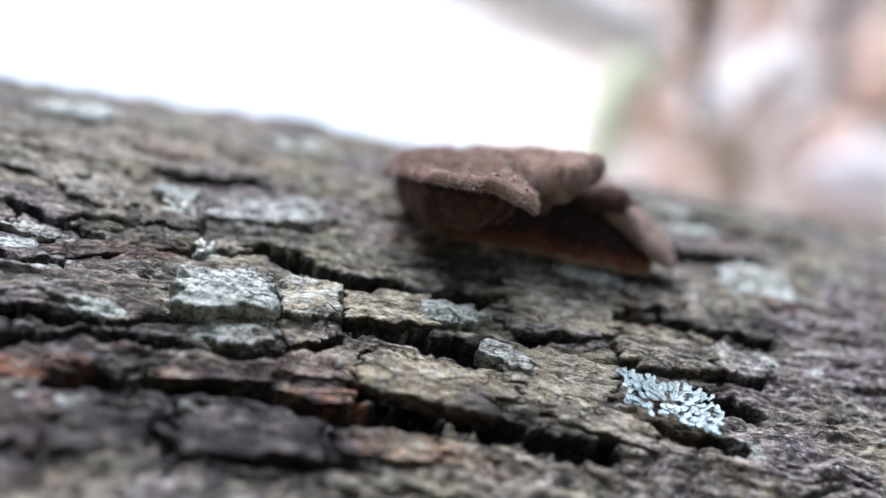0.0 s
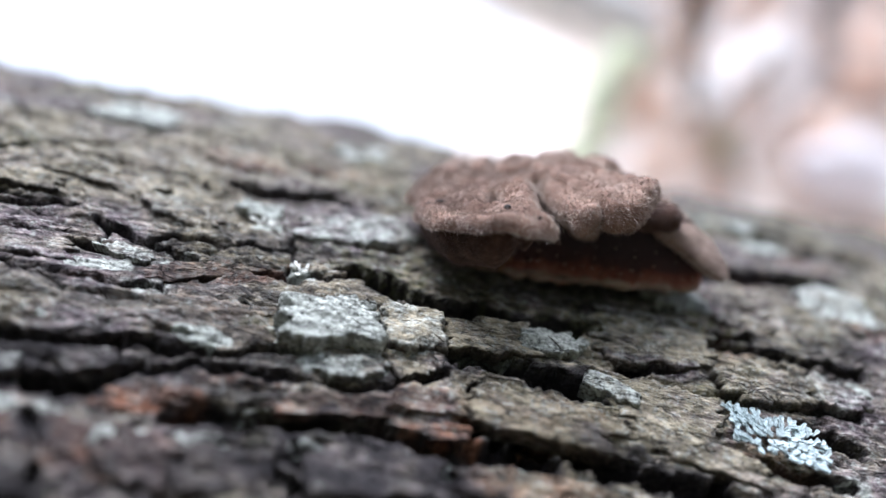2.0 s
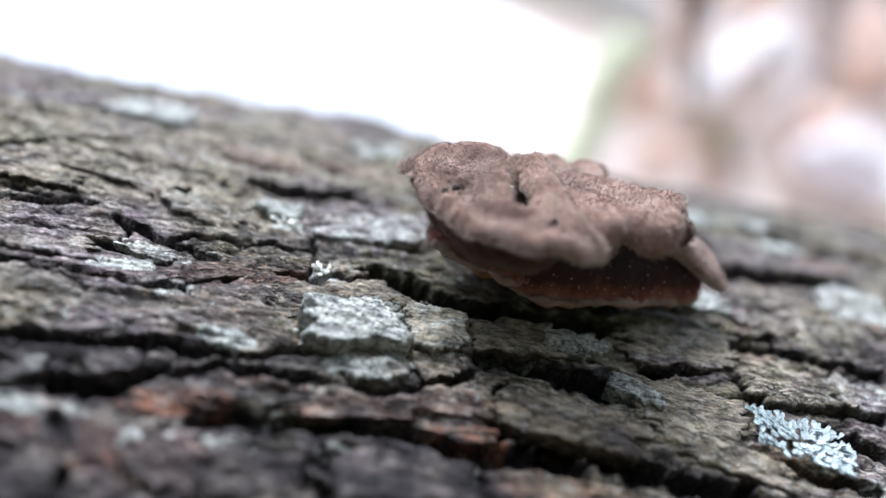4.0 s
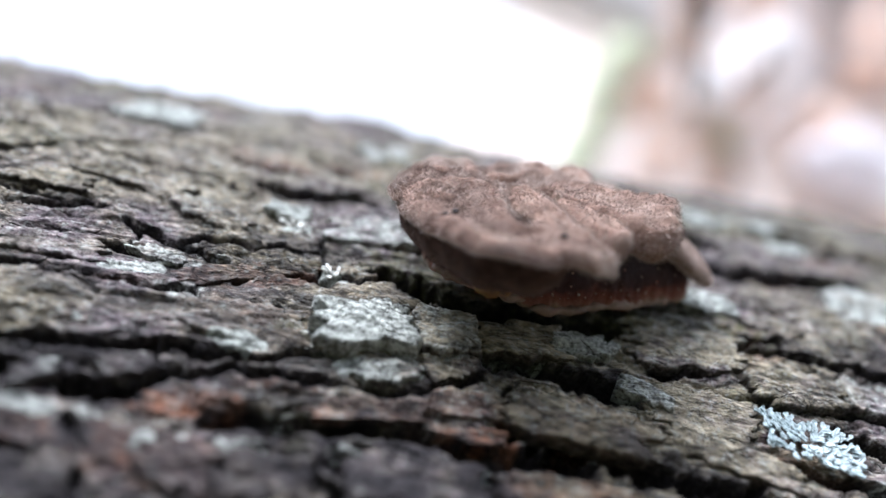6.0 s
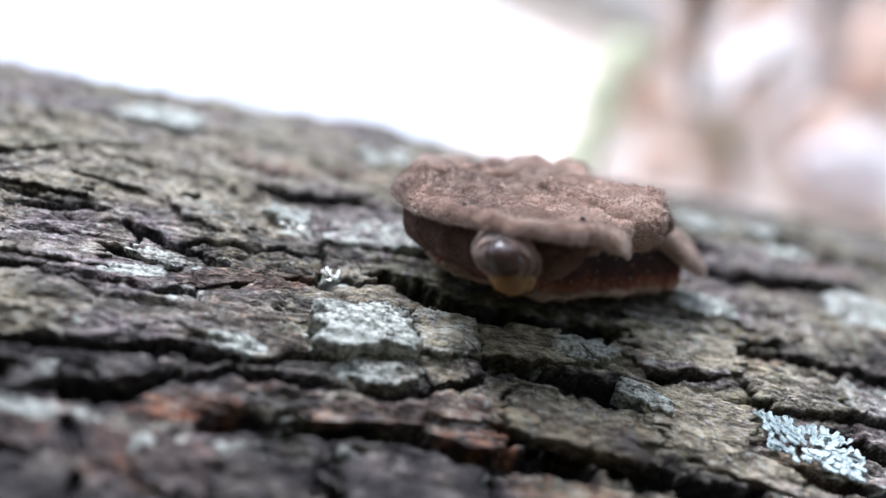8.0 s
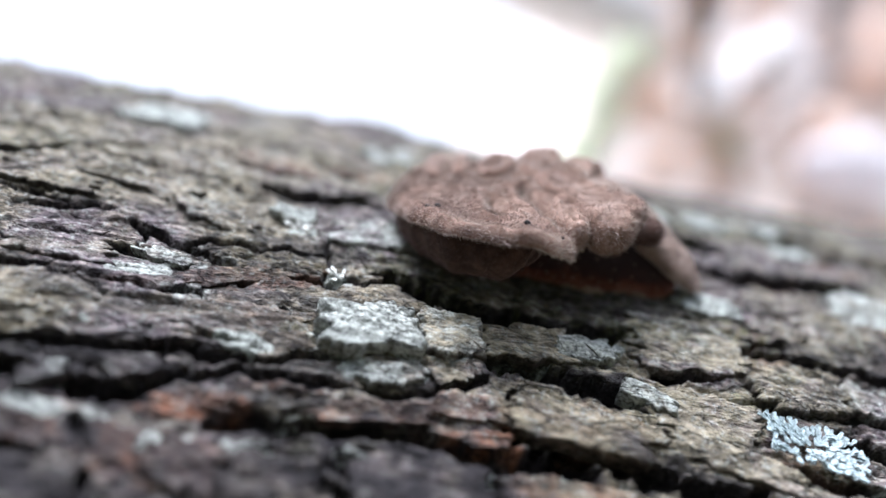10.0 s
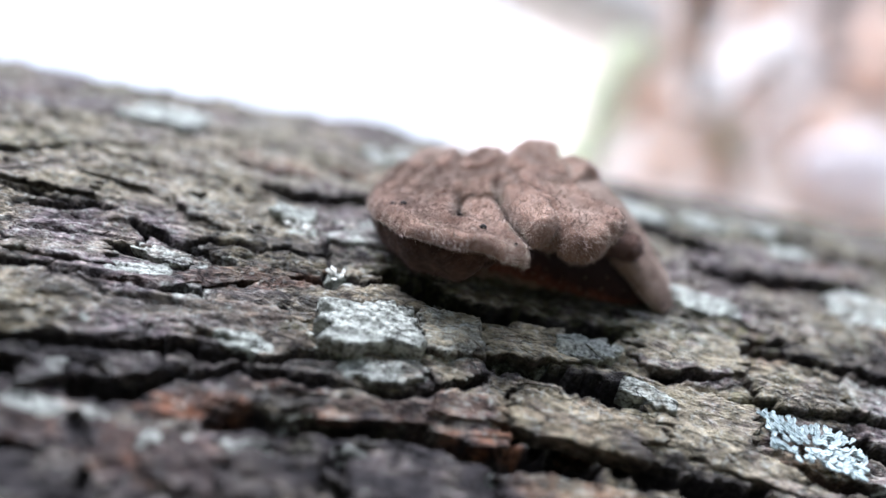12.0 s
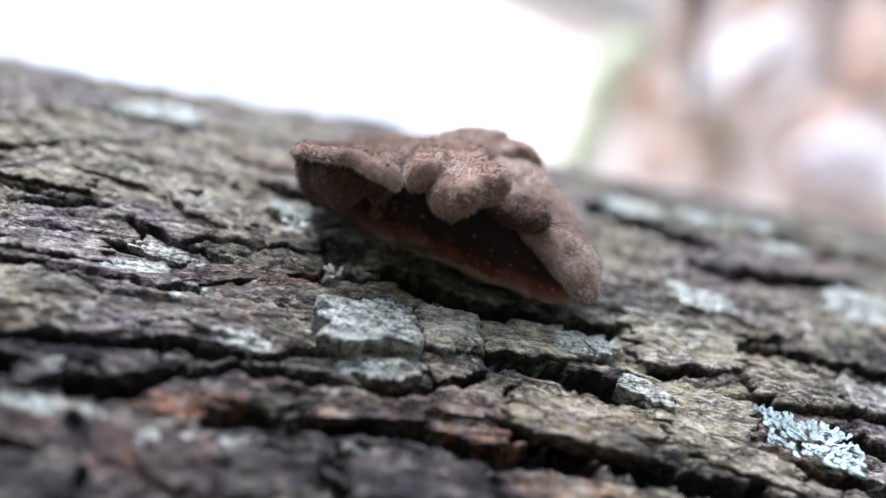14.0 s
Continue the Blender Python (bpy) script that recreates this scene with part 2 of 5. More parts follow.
ROCK_TAN = plain_material("leaf_stained_rock", (0.55, 0.36, 0.27), (0.80, 0.62, 0.52), 6, 0.9, 0.01)
ROCK_GREY = plain_material("grey_rock", (0.40, 0.39, 0.375), (0.56, 0.545, 0.52), 5, 0.9, 0.01)
DEADLEAF = hair_material("dead_leaf", (0.60, 0.40, 0.28), (0.84, 0.68, 0.58))
GREENLEAF = hair_material("green_leaf", (0.74, 0.82, 0.60), (0.94, 0.95, 0.84))
OLIVELEAF = hair_material("olive_leaf", (0.22, 0.24, 0.12), (0.42, 0.42, 0.26))
WOOD = plain_material("brown_stem_bark", (0.07, 0.045, 0.03), (0.20, 0.14, 0.10), 20, 0.9, 0.004)
WOOD_GREY = plain_material("grey_brown_stem", (0.46, 0.40, 0.375), (0.66, 0.59, 0.565), 14, 0.9, 0.004)
LIGHT_BLOCK = plain_material("unseen_light_block", (0.02, 0.03, 0.012), (0.08, 0.085, 0.04), 4, 0.9, 0.02)


# ---- mesh helpers ----
def part(name, bm, material, parent=None, label="", smooth=True):
    """Link a bmesh as one mesh object, under a parent if given."""
    me = bpy.data.meshes.new(name)
    bm.to_mesh(me)
    bm.free()
    return mesh_part(name, me, material, parent, label, smooth)


def mesh_part(name, me, material, parent=None, label="", smooth=True):
    me.materials.append(material)
    if smooth:
        me.polygons.foreach_set("use_smooth", [True] * len(me.polygons))
    ob = new(name, me)
    ob.parent = parent
    if label:
        tagged(ob, label)
    return ob


def arrays(name, verts, quads):
    """A mesh from numpy arrays of vertices and quads."""
    me = bpy.data.meshes.new(name)
    me.vertices.add(len(verts))
    me.vertices.foreach_set("co", np.ascontiguousarray(verts, dtype=np.float32).ravel())
    k = quads.shape[1]
    me.loops.add(quads.size)
    me.loops.foreach_set("vertex_index", np.ascontiguousarray(quads, dtype=np.int32).ravel())
    me.polygons.add(len(quads))
    me.polygons.foreach_set("loop_start", np.arange(0, quads.size, k, dtype=np.int32))
    me.update(calc_edges=True)
    return me


def grid_quads(rows, cols, wrap=False):
    i, j = np.meshgrid(np.arange(rows - 1), np.arange(cols if wrap else cols - 1), indexing="ij")
    a, b = i * cols + j, i * cols + (j + 1) % cols
    return np.stack([a, b, b + cols, a + cols], -1).reshape(-1, 4)


def hashed(i, j, seed):
    h = (i.astype(np.int64) * 374761393 + j.astype(np.int64) * 668265263 + seed * 974711) & 0xFFFFFFFF
    h = ((h ^ (h >> 13)) * 1274126177) & 0xFFFFFFFF
    return ((h ^ (h >> 16)) & 0xFFFF) / 65535.0


def gradient_noise(x, y, seed=0):
    """Smooth noise in the plane, about -1 to 1."""
    i, j = np.floor(x), np.floor(y)
    fx, fy = x - i, y - j
    sx, sy = fx * fx * fx * (fx * (fx * 6 - 15) + 10), fy * fy * fy * (fy * (fy * 6 - 15) + 10)

    def corner(di, dj):
        a = hashed(i + di, j + dj, seed) * 2 * np.pi
        return np.cos(a) * (fx - di) + np.sin(a) * (fy - dj)

    top = corner(0, 0) * (1 - sx) + corner(1, 0) * sx
    low = corner(0, 1) * (1 - sx) + corner(1, 1) * sx
    return 1.5 * (top * (1 - sy) + low * sy)


def layered(x, y, seed=0, octaves=4, rough=0.5):
    total, amp = 0.0, 1.0
    for k in range(octaves):
        total = total + amp * gradient_noise(x * 2 ** k, y * 2 ** k, seed + 17 * k)
        amp *= rough
    return total


def ease(a, b, x):
    t = np.clip((x - a) / (b - a), 0, 1)
    return t * t * (3 - 2 * t)


# ---- the fallen trunk: places on it are (u, v, height) in mm, along it, round it from its crest towards the viewer, and out of it ----
AXIS, UP, SIDE = Vector((0.98270, 0.06694, -0.17266)), Vector((0.18439, -0.26789, 0.94564)), Vector((0.01705, -0.96112, -0.27560))
HEART, RADIUS = Vector((0.0, 0.11036, 0.34663)), 103.8
TRUNK = Matrix(((AXIS.x, -SIDE.x, UP.x, HEART.x), (AXIS.y, -SIDE.y, UP.y, HEART.y), (AXIS.z, -SIDE.z, UP.z, HEART.z), (0, 0, 0, 1)))


def on_trunk(u, v, h):
    """World places of bark places, numpy arrays in, (n, 3) out."""
    a, r = v / RADIUS, (RADIUS + h) * MM
    return (np.array(HEART)[None] + np.outer(u * MM, np.array(AXIS))
            + (np.sin(a) * r)[:, None] * np.array(SIDE)[None] + (np.cos(a) * r)[:, None] * np.array(UP)[None])


FISSURES, PLATES, STAINS = [], [], []


def fissure(width, depth, *line):
    FISSURES.append((width, depth, line))


def plate(a, b, width, height, pale=0.2, inner=0.0, moss=0.0):
    PLATES.append((a, b, width, height, pale, inner, moss))


def stain(what, a, b, width, amount):
    STAINS.append((what, a, b, width, amount))


# cracks, loose plates and coloured patches of the bark, some painting its shade
fissure(1.3, 2.0, (-74.4, 1.3), (-69.4, -0.6), (-62.1, -3.9), (-56.8, 0.3))
fissure(1.6, 1.6, (-74.0, -10.0), (-63.2, -23.2), (-52.9, -27.5))
fissure(0.8, 1.2, (-69.5, 11.5), (-66.0, 9.7), (-63.9, 7.6), (-59.7, 9.5), (-55.6, 9.7))
fissure(0.9, 1.3, (-66.7, 17.1), (-62.6, 17.4), (-58.1, 17.5))
fissure(0.5, 0.7, (-65.0, 18.8), (-61.3, 18.5), (-57.6, 17.6))
fissure(1.6, 2.5, (-47.1, 8.6), (-43.3, 9.7), (-39.7, 8.7), (-36.8, 8.6))
fissure(1.0, 1.0, (-43.4, 1.2), (-38.5, 3.5), (-35.7, 3.6))
fissure(1.2, 1.9, (-55.4, 19.5), (-53.5, 20.0), (-50.7, 21.4), (-47.4, 22.5))
fissure(0.8, 1.1, (-51.0, 20.4), (-47.1, 20.0), (-43.6, 19.4), (-40.0, 18.5))
fissure(0.5, 0.7, (-60.2, 22.0), (-57.8, 22.9), (-54.1, 22.7))
fissure(0.4, 0.6, (-54.3, 22.8), (-54.0, 21.1), (-54.0, 20.3))
fissure(0.7, 1.1, (-62.4, 26.0), (-58.5, 26.2), (-54.8, 26.4), (-51.3, 26.2), (-48.4, 26.2))
fissure(0.4, 0.6, (-48.6, 26.3), (-48.0, 24.4))
fissure(0.3, 0.6, (-48.2, 26.4), (-47.3, 28.2))
fissure(0.8, 1.1, (-45.7, 23.7), (-42.9, 22.7), (-39.9, 22.3), (-36.8, 21.6), (-34.1, 21.4))
fissure(0.4, 0.6, (-40.4, 17.3), (-39.7, 20.2), (-40.0, 21.8))
fissure(2.6, 3.6, (-34.7, 20.2), (-31.3, 21.5), (-26.7, 22.5), (-22.0, 22.6), (-16.1, 21.8))
fissure(0.9, 1.4, (-59.3, 32.7), (-56.8, 32.7), (-54.2, 32.2), (-49.9, 31.6))
fissure(1.0, 1.4, (-50.2, 30.3), (-49.4, 31.5), (-47.4, 31.4))
fissure(0.8, 1.2, (-47.3, 31.6), (-42.1, 31.1), (-37.6, 29.7))
fissure(1.2, 1.8, (-58.3, 34.8), (-55.4, 35.2), (-52.1, 35.6))
fissure(1.3, 2.0, (-53.0, 35.0), (-51.3, 36.0), (-49.3, 34.7))
fissure(0.8, 1.1, (-49.4, 34.4), (-44.1, 32.5), (-38.7, 32.2), (-34.1, 32.1), (-30.9, 31.4), (-27.2, 29.6))
fissure(0.5, 1.0, (-31.4, 22.6), (-31.3, 26.7))
fissure(0.9, 1.4, (-27.4, 23.2), (-27.5, 25.8), (-27.0, 27.2))
fissure(2.5, 3.0, (-27.2, 27.1), (-22.8, 27.7), (-19.8, 28.0), (-16.5, 28.6))
fissure(1.0, 1.4, (-24.9, 30.4), (-25.2, 32.0), (-25.0, 33.0))
fissure(1.5, 1.6, (-44.6, 36.8), (-42.5, 36.0), (-39.6, 36.0), (-36.7, 35.8), (-33.0, 35.1), (-29.2, 35.1))
fissure(2.2, 2.5, (-29.1, 35.3), (-26.4, 35.7), (-23.7, 35.7), (-19.7, 35.5))
fissure(2.2, 2.7, (-24.6, 33.3), (-21.2, 33.9), (-18.0, 34.5), (-14.9, 35.6), (-10.9, 36.1), (-7.1, 36.1))
fissure(0.8, 1.1, (-15.9, 29.0), (-13.8, 29.7), (-11.7, 30.3), (-9.7, 31.3))
fissure(1.0, 1.2, (-12.8, 25.8), (-9.6, 25.5), (-6.1, 24.1))
fissure(1.4, 2.1, (-5.3, 20.8), (-0.3, 21.4), (4.2, 21.7), (9.0, 21.5))
fissure(1.0, 1.5, (-8.7, 18.3), (-5.1, 20.4), (-0.2, 19.7))
fissure(3.1, 4.0, (-3.7, 9.2), (1.8, 8.8), (7.2, 7.9), (13.0, 7.6))
fissure(2.7, 4.0, (7.0, -3.3), (12.9, -1.0), (22.5, -2.1))
fissure(3.3, 4.0, (-12.3, -2.2), (-10.1, -0.7), (-4.4, 2.2), (-1.1, 3.6))
fissure(1.1, 1.7, (-4.5, 27.5), (-1.0, 27.2), (3.0, 26.8), (6.2, 27.2))
fissure(0.7, 1.0, (4.1, 23.3), (3.5, 25.6))
fissure(1.6, 2.4, (1.7, 29.3), (4.8, 30.3))
fissure(1.2, 1.7, (-3.4, 33.8), (0.1, 33.9), (3.1, 34.0))
fissure(0.6, 0.8, (-36.5, 37.1), (-35.8, 38.9), (-36.0, 40.5))
fissure(0.8, 0.9, (-52.6, 37.9), (-51.2, 39.9), (-50.6, 42.3))
fissure(0.8, 1.2, (-37.5, 39.4), (-34.7, 39.9), (-30.4, 39.6))
fissure(0.9, 1.3, (-55.9, 40.0), (-53.9, 40.4), (-51.4, 41.1))
plate((-38.5, 28.0), (-33.0, 26.7), 4.2, 1.9, pale=0.85)
plate((-38.8, 28.6), (-35.3, 28.8), 2.1, 0.7, pale=0.5)
plate((-35.9, 31.0), (-31.7, 30.2), 2.0, 0.6, pale=0.5)
plate((-31.2, 26.3), (-28.0, 25.9), 4.6, 1.3, pale=0.4)
plate((-30.9, 29.6), (-28.2, 28.7), 2.4, 0.5, pale=0.25)
plate((-27.1, 25.8), (-20.5, 24.8), 3.5, 0.7, pale=0.12, moss=0.1)
plate((-20.8, 24.8), (-16.6, 24.7), 2.3, 0.7, pale=0.8)
plate((-14.2, 23.6), (-5.8, 23.2), 3.6, 0.6, pale=0.3)
plate((-24.4, 32.2), (-15.2, 33.0), 3.5, 0.9, pale=0.1, inner=0.12, moss=0.1)
plate((-16.1, 28.0), (-12.8, 29.7), 1.6, 0.9, pale=0.55)
plate((-14.0, 29.1), (-6.6, 30.2), 4.4, 0.7, pale=0.1, moss=0.1)
plate((-12.9, 32.4), (-4.0, 34.4), 2.3, 0.8, pale=0.1)
plate((-4.5, 26.5), (2.1, 25.6), 3.5, 1.2, pale=0.2, moss=0.3)
plate((3.2, 25.2), (7.1, 25.5), 3.2, 0.9, pale=0.4)
plate((-13.9, 20.2), (-5.2, 20.1), 3.5, 0.4, pale=0.35, moss=0.5)
plate((-8.4, 15.5), (-3.6, 15.9), 3.4, 0.5, pale=0.6, moss=0.2)
plate((-59.0, 30.7), (-48.4, 29.2), 3.0, 0.7, pale=0.25)
plate((-47.9, 28.0), (-40.3, 27.9), 3.5, 0.5, pale=0.25, inner=0.15, moss=0.2)
plate((-63.1, 23.6), (-56.2, 23.6), 2.7, 0.5, pale=0.3)
plate((-61.3, 28.3), (-56.2, 28.7), 1.5, 0.5, pale=0.3)
plate((-53.9, 22.0), (-50.1, 23.2), 1.3, 0.4, pale=0.5)
plate((-52.7, 14.6), (-46.8, 17.6), 2.4, 0.6, pale=0.35)
plate((-39.4, 14.9), (-30.9, 13.3), 4.2, 0.8, pale=0.45)
plate((-45.3, 13.3), (-42.2, 13.8), 2.1, 0.6, pale=0.85)
plate((-61.6, 11.0), (-53.2, 13.0), 3.3, 0.5, pale=0.25)
plate((-67.9, 14.5), (-60.5, 15.0), 2.9, 0.5, pale=0.2)
plate((-49.8, 24.4), (-40.6, 21.0), 1.9, 0.4, pale=0.2, inner=0.4)
plate((-28.0, 34.6), (-25.1, 34.4), 1.2, 0.2, pale=0.15, inner=0.8)
plate((-30.2, 32.2), (-25.7, 32.3), 2.1, 0.5, pale=0.3, inner=0.3)
plate((-38.4, 34.5), (-30.9, 33.5), 1.6, 0.5, pale=0.25, inner=0.45)
plate((-52.0, 34.0), (-49.1, 32.9), 1.6, 0.7, pale=0.35)
plate((-56.7, 35.7), (-54.5, 34.6), 1.3, 0.8, pale=0.4)
plate((-54.6, 42.6), (-51.3, 41.8), 2.8, 0.8, pale=0.05)
plate((-50.7, 39.3), (-47.3, 40.6), 2.8, 0.4, pale=0.3, inner=0.7)
plate((-47.1, 39.3), (-43.5, 40.2), 3.1, 0.8, pale=0.15, inner=0.5)
plate((-42.9, 40.1), (-37.6, 39.6), 3.1, 0.8, pale=0.12, inner=0.1)
plate((-34.9, 38.9), (-27.8, 38.5), 3.3, 0.9, pale=0.1, moss=0.15)
plate((-25.5, 38.0), (-19.4, 37.8), 2.1, 0.6, pale=0.3, inner=0.45)
plate((2.2, 15.9), (11.2, 16.0), 3.1, 0.5, pale=0.3)
plate((8.7, 11.6), (13.9, 11.7), 6.0, 0.7, pale=0.5)
plate((-2.7, 17.3), (2.4, 17.9), 2.1, 0.5, pale=0.3)
plate((-10.3, -3.2), (-5.3, -4.1), 4.8, 0.6, pale=0.9)
plate((-1.0, -4.6), (1.8, -4.9), 4.6, 0.6, pale=0.95)
plate((4.3, -6.4), (10.0, -8.5), 5.6, 0.6, pale=0.9)
plate((6.7, 0.7), (11.4, 0.1), 3.1, 0.5, pale=0.8)
plate((-61.3, -4.8), (-57.1, -3.7), 6.6, 0.9, pale=0.9)
plate((-38.1, -5.5), (-33.2, -7.3), 5.5, 0.7, pale=0.95)
plate((-50.4, 3.7), (-43.1, 4.4), 3.6, 0.6, pale=0.2, inner=0.4)
plate((-67.1, 6.1), (-57.3, 4.2), 2.8, 0.5, pale=0.25)
plate((-56.5, -5.0), (-44.4, -6.2), 5.1, 0.6, pale=0.2, moss=0.1)
plate((-45.2, -12.7), (-31.4, -14.1), 8.6, 0.6, pale=0.25, inner=0.2, moss=0.1)
plate((-4.8, -12.3), (11.4, -14.6), 9.1, 0.6, pale=0.3, moss=0.3)
plate((9.3, -10.2), (28.6, -12.7), 7.6, 0.6, pale=0.3, moss=0.3)
stain('pale', (-54.9, 24.6), (-51.7, 24.3), 1.7, 1)
stain('pale', (-45.8, 30.1), (-42.7, 30.2), 1.6, 1)
stain('pale', (-39.3, 21.6), (-38.4, 21.7), 1.7, 1.2)
stain('pale', (-43.7, 16.2), (-42.3, 15.9), 1.4, 1)
stain('inner', (-57.2, 37.1), (-53.7, 36.0), 1.6, 0.9)
stain('inner', (-50.3, 35.8), (-43.4, 35.0), 2.0, 1)
stain('inner', (-56.3, 39.3), (-54.3, 39.4), 1.0, 0.8)
stain('inner', (-46.9, 24.1), (-40.3, 22.6), 1.6, 0.8)
stain('inner', (-43.4, 33.5), (-38.6, 33.1), 0.9, 0.7)
stain('inner', (-29.2, 34.9), (-24.8, 34.6), 1.9, 0.9)
stain('inner', (-20.3, 33.3), (-15.7, 33.4), 1.9, 0.5)
stain('moss', (-19.9, 21.3), (-9.9, 20.8), 3.9, 0.7)
stain('moss', (-13.1, 19.5), (-9.5, 19.3), 3.2, 0.5)
stain('moss', (-36.2, 3.9), (-30.4, 2.4), 4.4, 0.5)
stain('moss', (-10.3, -13.4), (5.6, -6.4), 20.9, 0.5)
stain('moss', (-42.1, 26.9), (-39.3, 28.6), 2.9, 0.5)
stain('moss', (-3.8, 25.3), (-0.5, 25.8), 2.9, 0.4)
stain('tan', (-24.1, 31.6), (-6.9, 32.3), 6.0, 1)
stain('tan', (-15.0, 28.8), (-6.1, 28.1), 4.6, 1)
stain('tan', (-12.4, 31.6), (-2.4, 33.4), 4.0, 0.9)
stain('tan', (-29.4, 26.3), (-16.2, 25.3), 6.2, 1)
stain('tan', (-29.3, 29.9), (-23.9, 31.6), 3.1, 0.8)
stain('tan', (-67.8, 9.0), (-43.2, 2.8), 10.8, 0.5)
stain('tan', (-68.9, 1.9), (-47.8, -4.4), 11.7, 0.4)
stain('moss', (-26.7, 25.6), (-20.5, 26.6), 3.7, 0.5)
stain('moss', (-12.0, 19.2), (-5.1, 20.4), 4.8, 0.6)
stain('tan', (-15.2, 22.2), (-3.4, 22.7), 6.4, 1)
stain('tan', (-49.7, 28.8), (-40.2, 28.2), 4.3, 0.2)
stain('tan', (-55.7, 9.5), (-45.9, 12.3), 8.7, 0.35)
stain('tan', (-67.3, 15.9), (-56.4, 13.4), 5.4, 0.3)
stain('stain_shade', (-57.9, 27.4), (-39.9, 25.1), 4.6, 0.5)
stain('stain_shade', (-46.0, 22.8), (-38.6, 22.1), 3.0, 0.5)
stain('stain_shade', (-58.3, 34.8), (-48.2, 33.6), 3.4, 0.7)
stain('stain_shade', (-17.8, 33.3), (-7.2, 36.4), 2.2, 0.8)
stain('stain_shade', (-50.4, 39.4), (-42.1, 40.7), 4.9, 0.75)
stain('stain_shade', (-42.2, 38.4), (-35.4, 39.6), 5.2, 0.75)
stain('stain_shade', (-35.0, 37.2), (-26.8, 38.2), 5.5, 0.8)
stain('stain_shade', (-55.3, 41.4), (-50.9, 42.4), 3.9, 1)
stain('stain_shade', (-36.4, 37.8), (-26.8, 38.6), 7.8, 1)
stain('stain_shade', (-56.7, 38.3), (-50.6, 39.8), 4.3, 0.8)
stain('stain_shade', (-51.1, 24.2), (-40.1, 23.9), 3.8, 0.6)
stain('inner', (-50.3, 38.7), (-46.8, 40.3), 2.6, 1)
stain('inner', (-44.9, 41.1), (-41.9, 41.3), 1.1, 0.6)
stain('inner', (-54.6, 38.6), (-51.9, 39.7), 1.4, 0.8)
stain('stain_shade', (-21.4, 17.1), (-10.1, 17.5), 5.2, 0.5)
stain('moss', (-24.5, 18.0), (-11.9, 18.4), 6.7, 0.7)
stain('stain_shade', (-58.0, 35.6), (-50.1, 35.3), 4.9, 1)
stain('stain_shade', (-55.8, 40.4), (-52.4, 40.1), 2.7, 0.7)
stain('stain_shade', (-45.0, 40.8), (-42.0, 41.1), 2.7, 0.6)
stain('stain_shade', (-35.2, 38.6), (-26.8, 38.2), 3.9, 0.8)
stain('stain_shade', (-44.4, 36.9), (-38.1, 36.3), 2.7, 0.9)
stain('stain_shade', (-53.7, 40.7), (-50.6, 42.3), 2.9, 0.7)
stain('stain_shade', (-40.0, 40.7), (-36.0, 40.4), 2.1, 0.8)
stain('stain_shade', (-34.0, 22.6), (-24.8, 22.5), 3.0, 0.55)
stain('moss', (-37.3, 16.9), (-28.5, 19.2), 6.6, 0.7)
stain('stain_shade', (-25.7, 22.4), (-17.0, 21.6), 2.6, 0.9)
stain('stain_shade', (-29.1, 35.8), (-25.3, 36.4), 2.9, 0.8)
stain('stain_shade', (-26.4, 28.5), (-16.6, 28.2), 1.8, 0.7)
stain('stain_shade', (-59.2, 33.0), (-49.3, 31.2), 1.8, 0.8)
stain('stain_shade', (-48.5, 32.7), (-38.9, 31.4), 1.9, 0.6)

fissure(0.8, 1.6, (-71.6, 0.6), (-68.9, -2.2), (-64.5, -4.1))
fissure(0.3, 0.9, (-65.6, 8.3), (-60.8, 9.0), (-58.0, 9.3))
fissure(0.3, 0.8, (-57.1, 10.3), (-54.2, 9.2), (-49.4, 10.0))
fissure(0.9, 2.2, (-46.3, 7.7), (-44.3, 9.5), (-42.4, 8.5), (-38.2, 7.9))
fissure(0.5, 1.3, (-52.1, 13.1), (-49.3, 14.6), (-45.8, 16.4))
fissure(0.5, 1.3, (-66.5, 16.7), (-64.3, 16.6), (-60.9, 16.2), (-58.9, 16.4))
fissure(0.4, 1.1, (-63.7, 18.9), (-60.9, 18.2), (-57.5, 17.3))
fissure(0.6, 1.6, (-68.0, 11.4), (-66.6, 10.4), (-65.8, 8.5))
fissure(0.3, 1.2, (-49.7, 29.8), (-47.7, 30.0), (-45.4, 29.9))
fissure(0.4, 1.5, (-45.0, 31.7), (-42.4, 31.0), (-39.0, 30.4))
fissure(0.3, 1.2, (-27.4, 25.1), (-27.5, 26.9), (-26.8, 28.2), (-24.8, 28.3))
fissure(0.9, 3.0, (-39.6, 35.7), (-36.0, 35.1), (-32.2, 34.8), (-29.1, 34.9), (-26.4, 36.5))
fissure(1.2, 3.2, (-24.0, 32.9), (-21.7, 32.3), (-18.7, 33.7), (-16.4, 35.3))
fissure(0.6, 2.2, (-13.0, 25.9), (-9.2, 25.7), (-6.4, 24.3))
fissure(0.7, 1.8, (-3.3, 20.9), (1.2, 21.6), (7.5, 21.5))
fissure(0.4, 1.2, (-15.5, 26.6), (-14.1, 28.8), (-10.3, 30.2), (-9.5, 30.8))
fissure(0.9, 3.0, (-53.4, 35.9), (-51.8, 35.6), (-50.1, 34.8))
stain('pale', (-43.0, 38.9), (-40.0, 39.0), 2.4, 1.2)
stain('pale', (-47.8, 38.6), (-45.6, 38.6), 1.6, 1.15)
stain('pale', (-56.5, 37.2), (-53.8, 37.3), 1.4, 1.0)
stain('pale', (-36.4, 37.4), (-35.0, 37.2), 1.6, 0.5)
stain('pale', (-28.3, 37.6), (-21.4, 37.3), 1.6, 0.8)
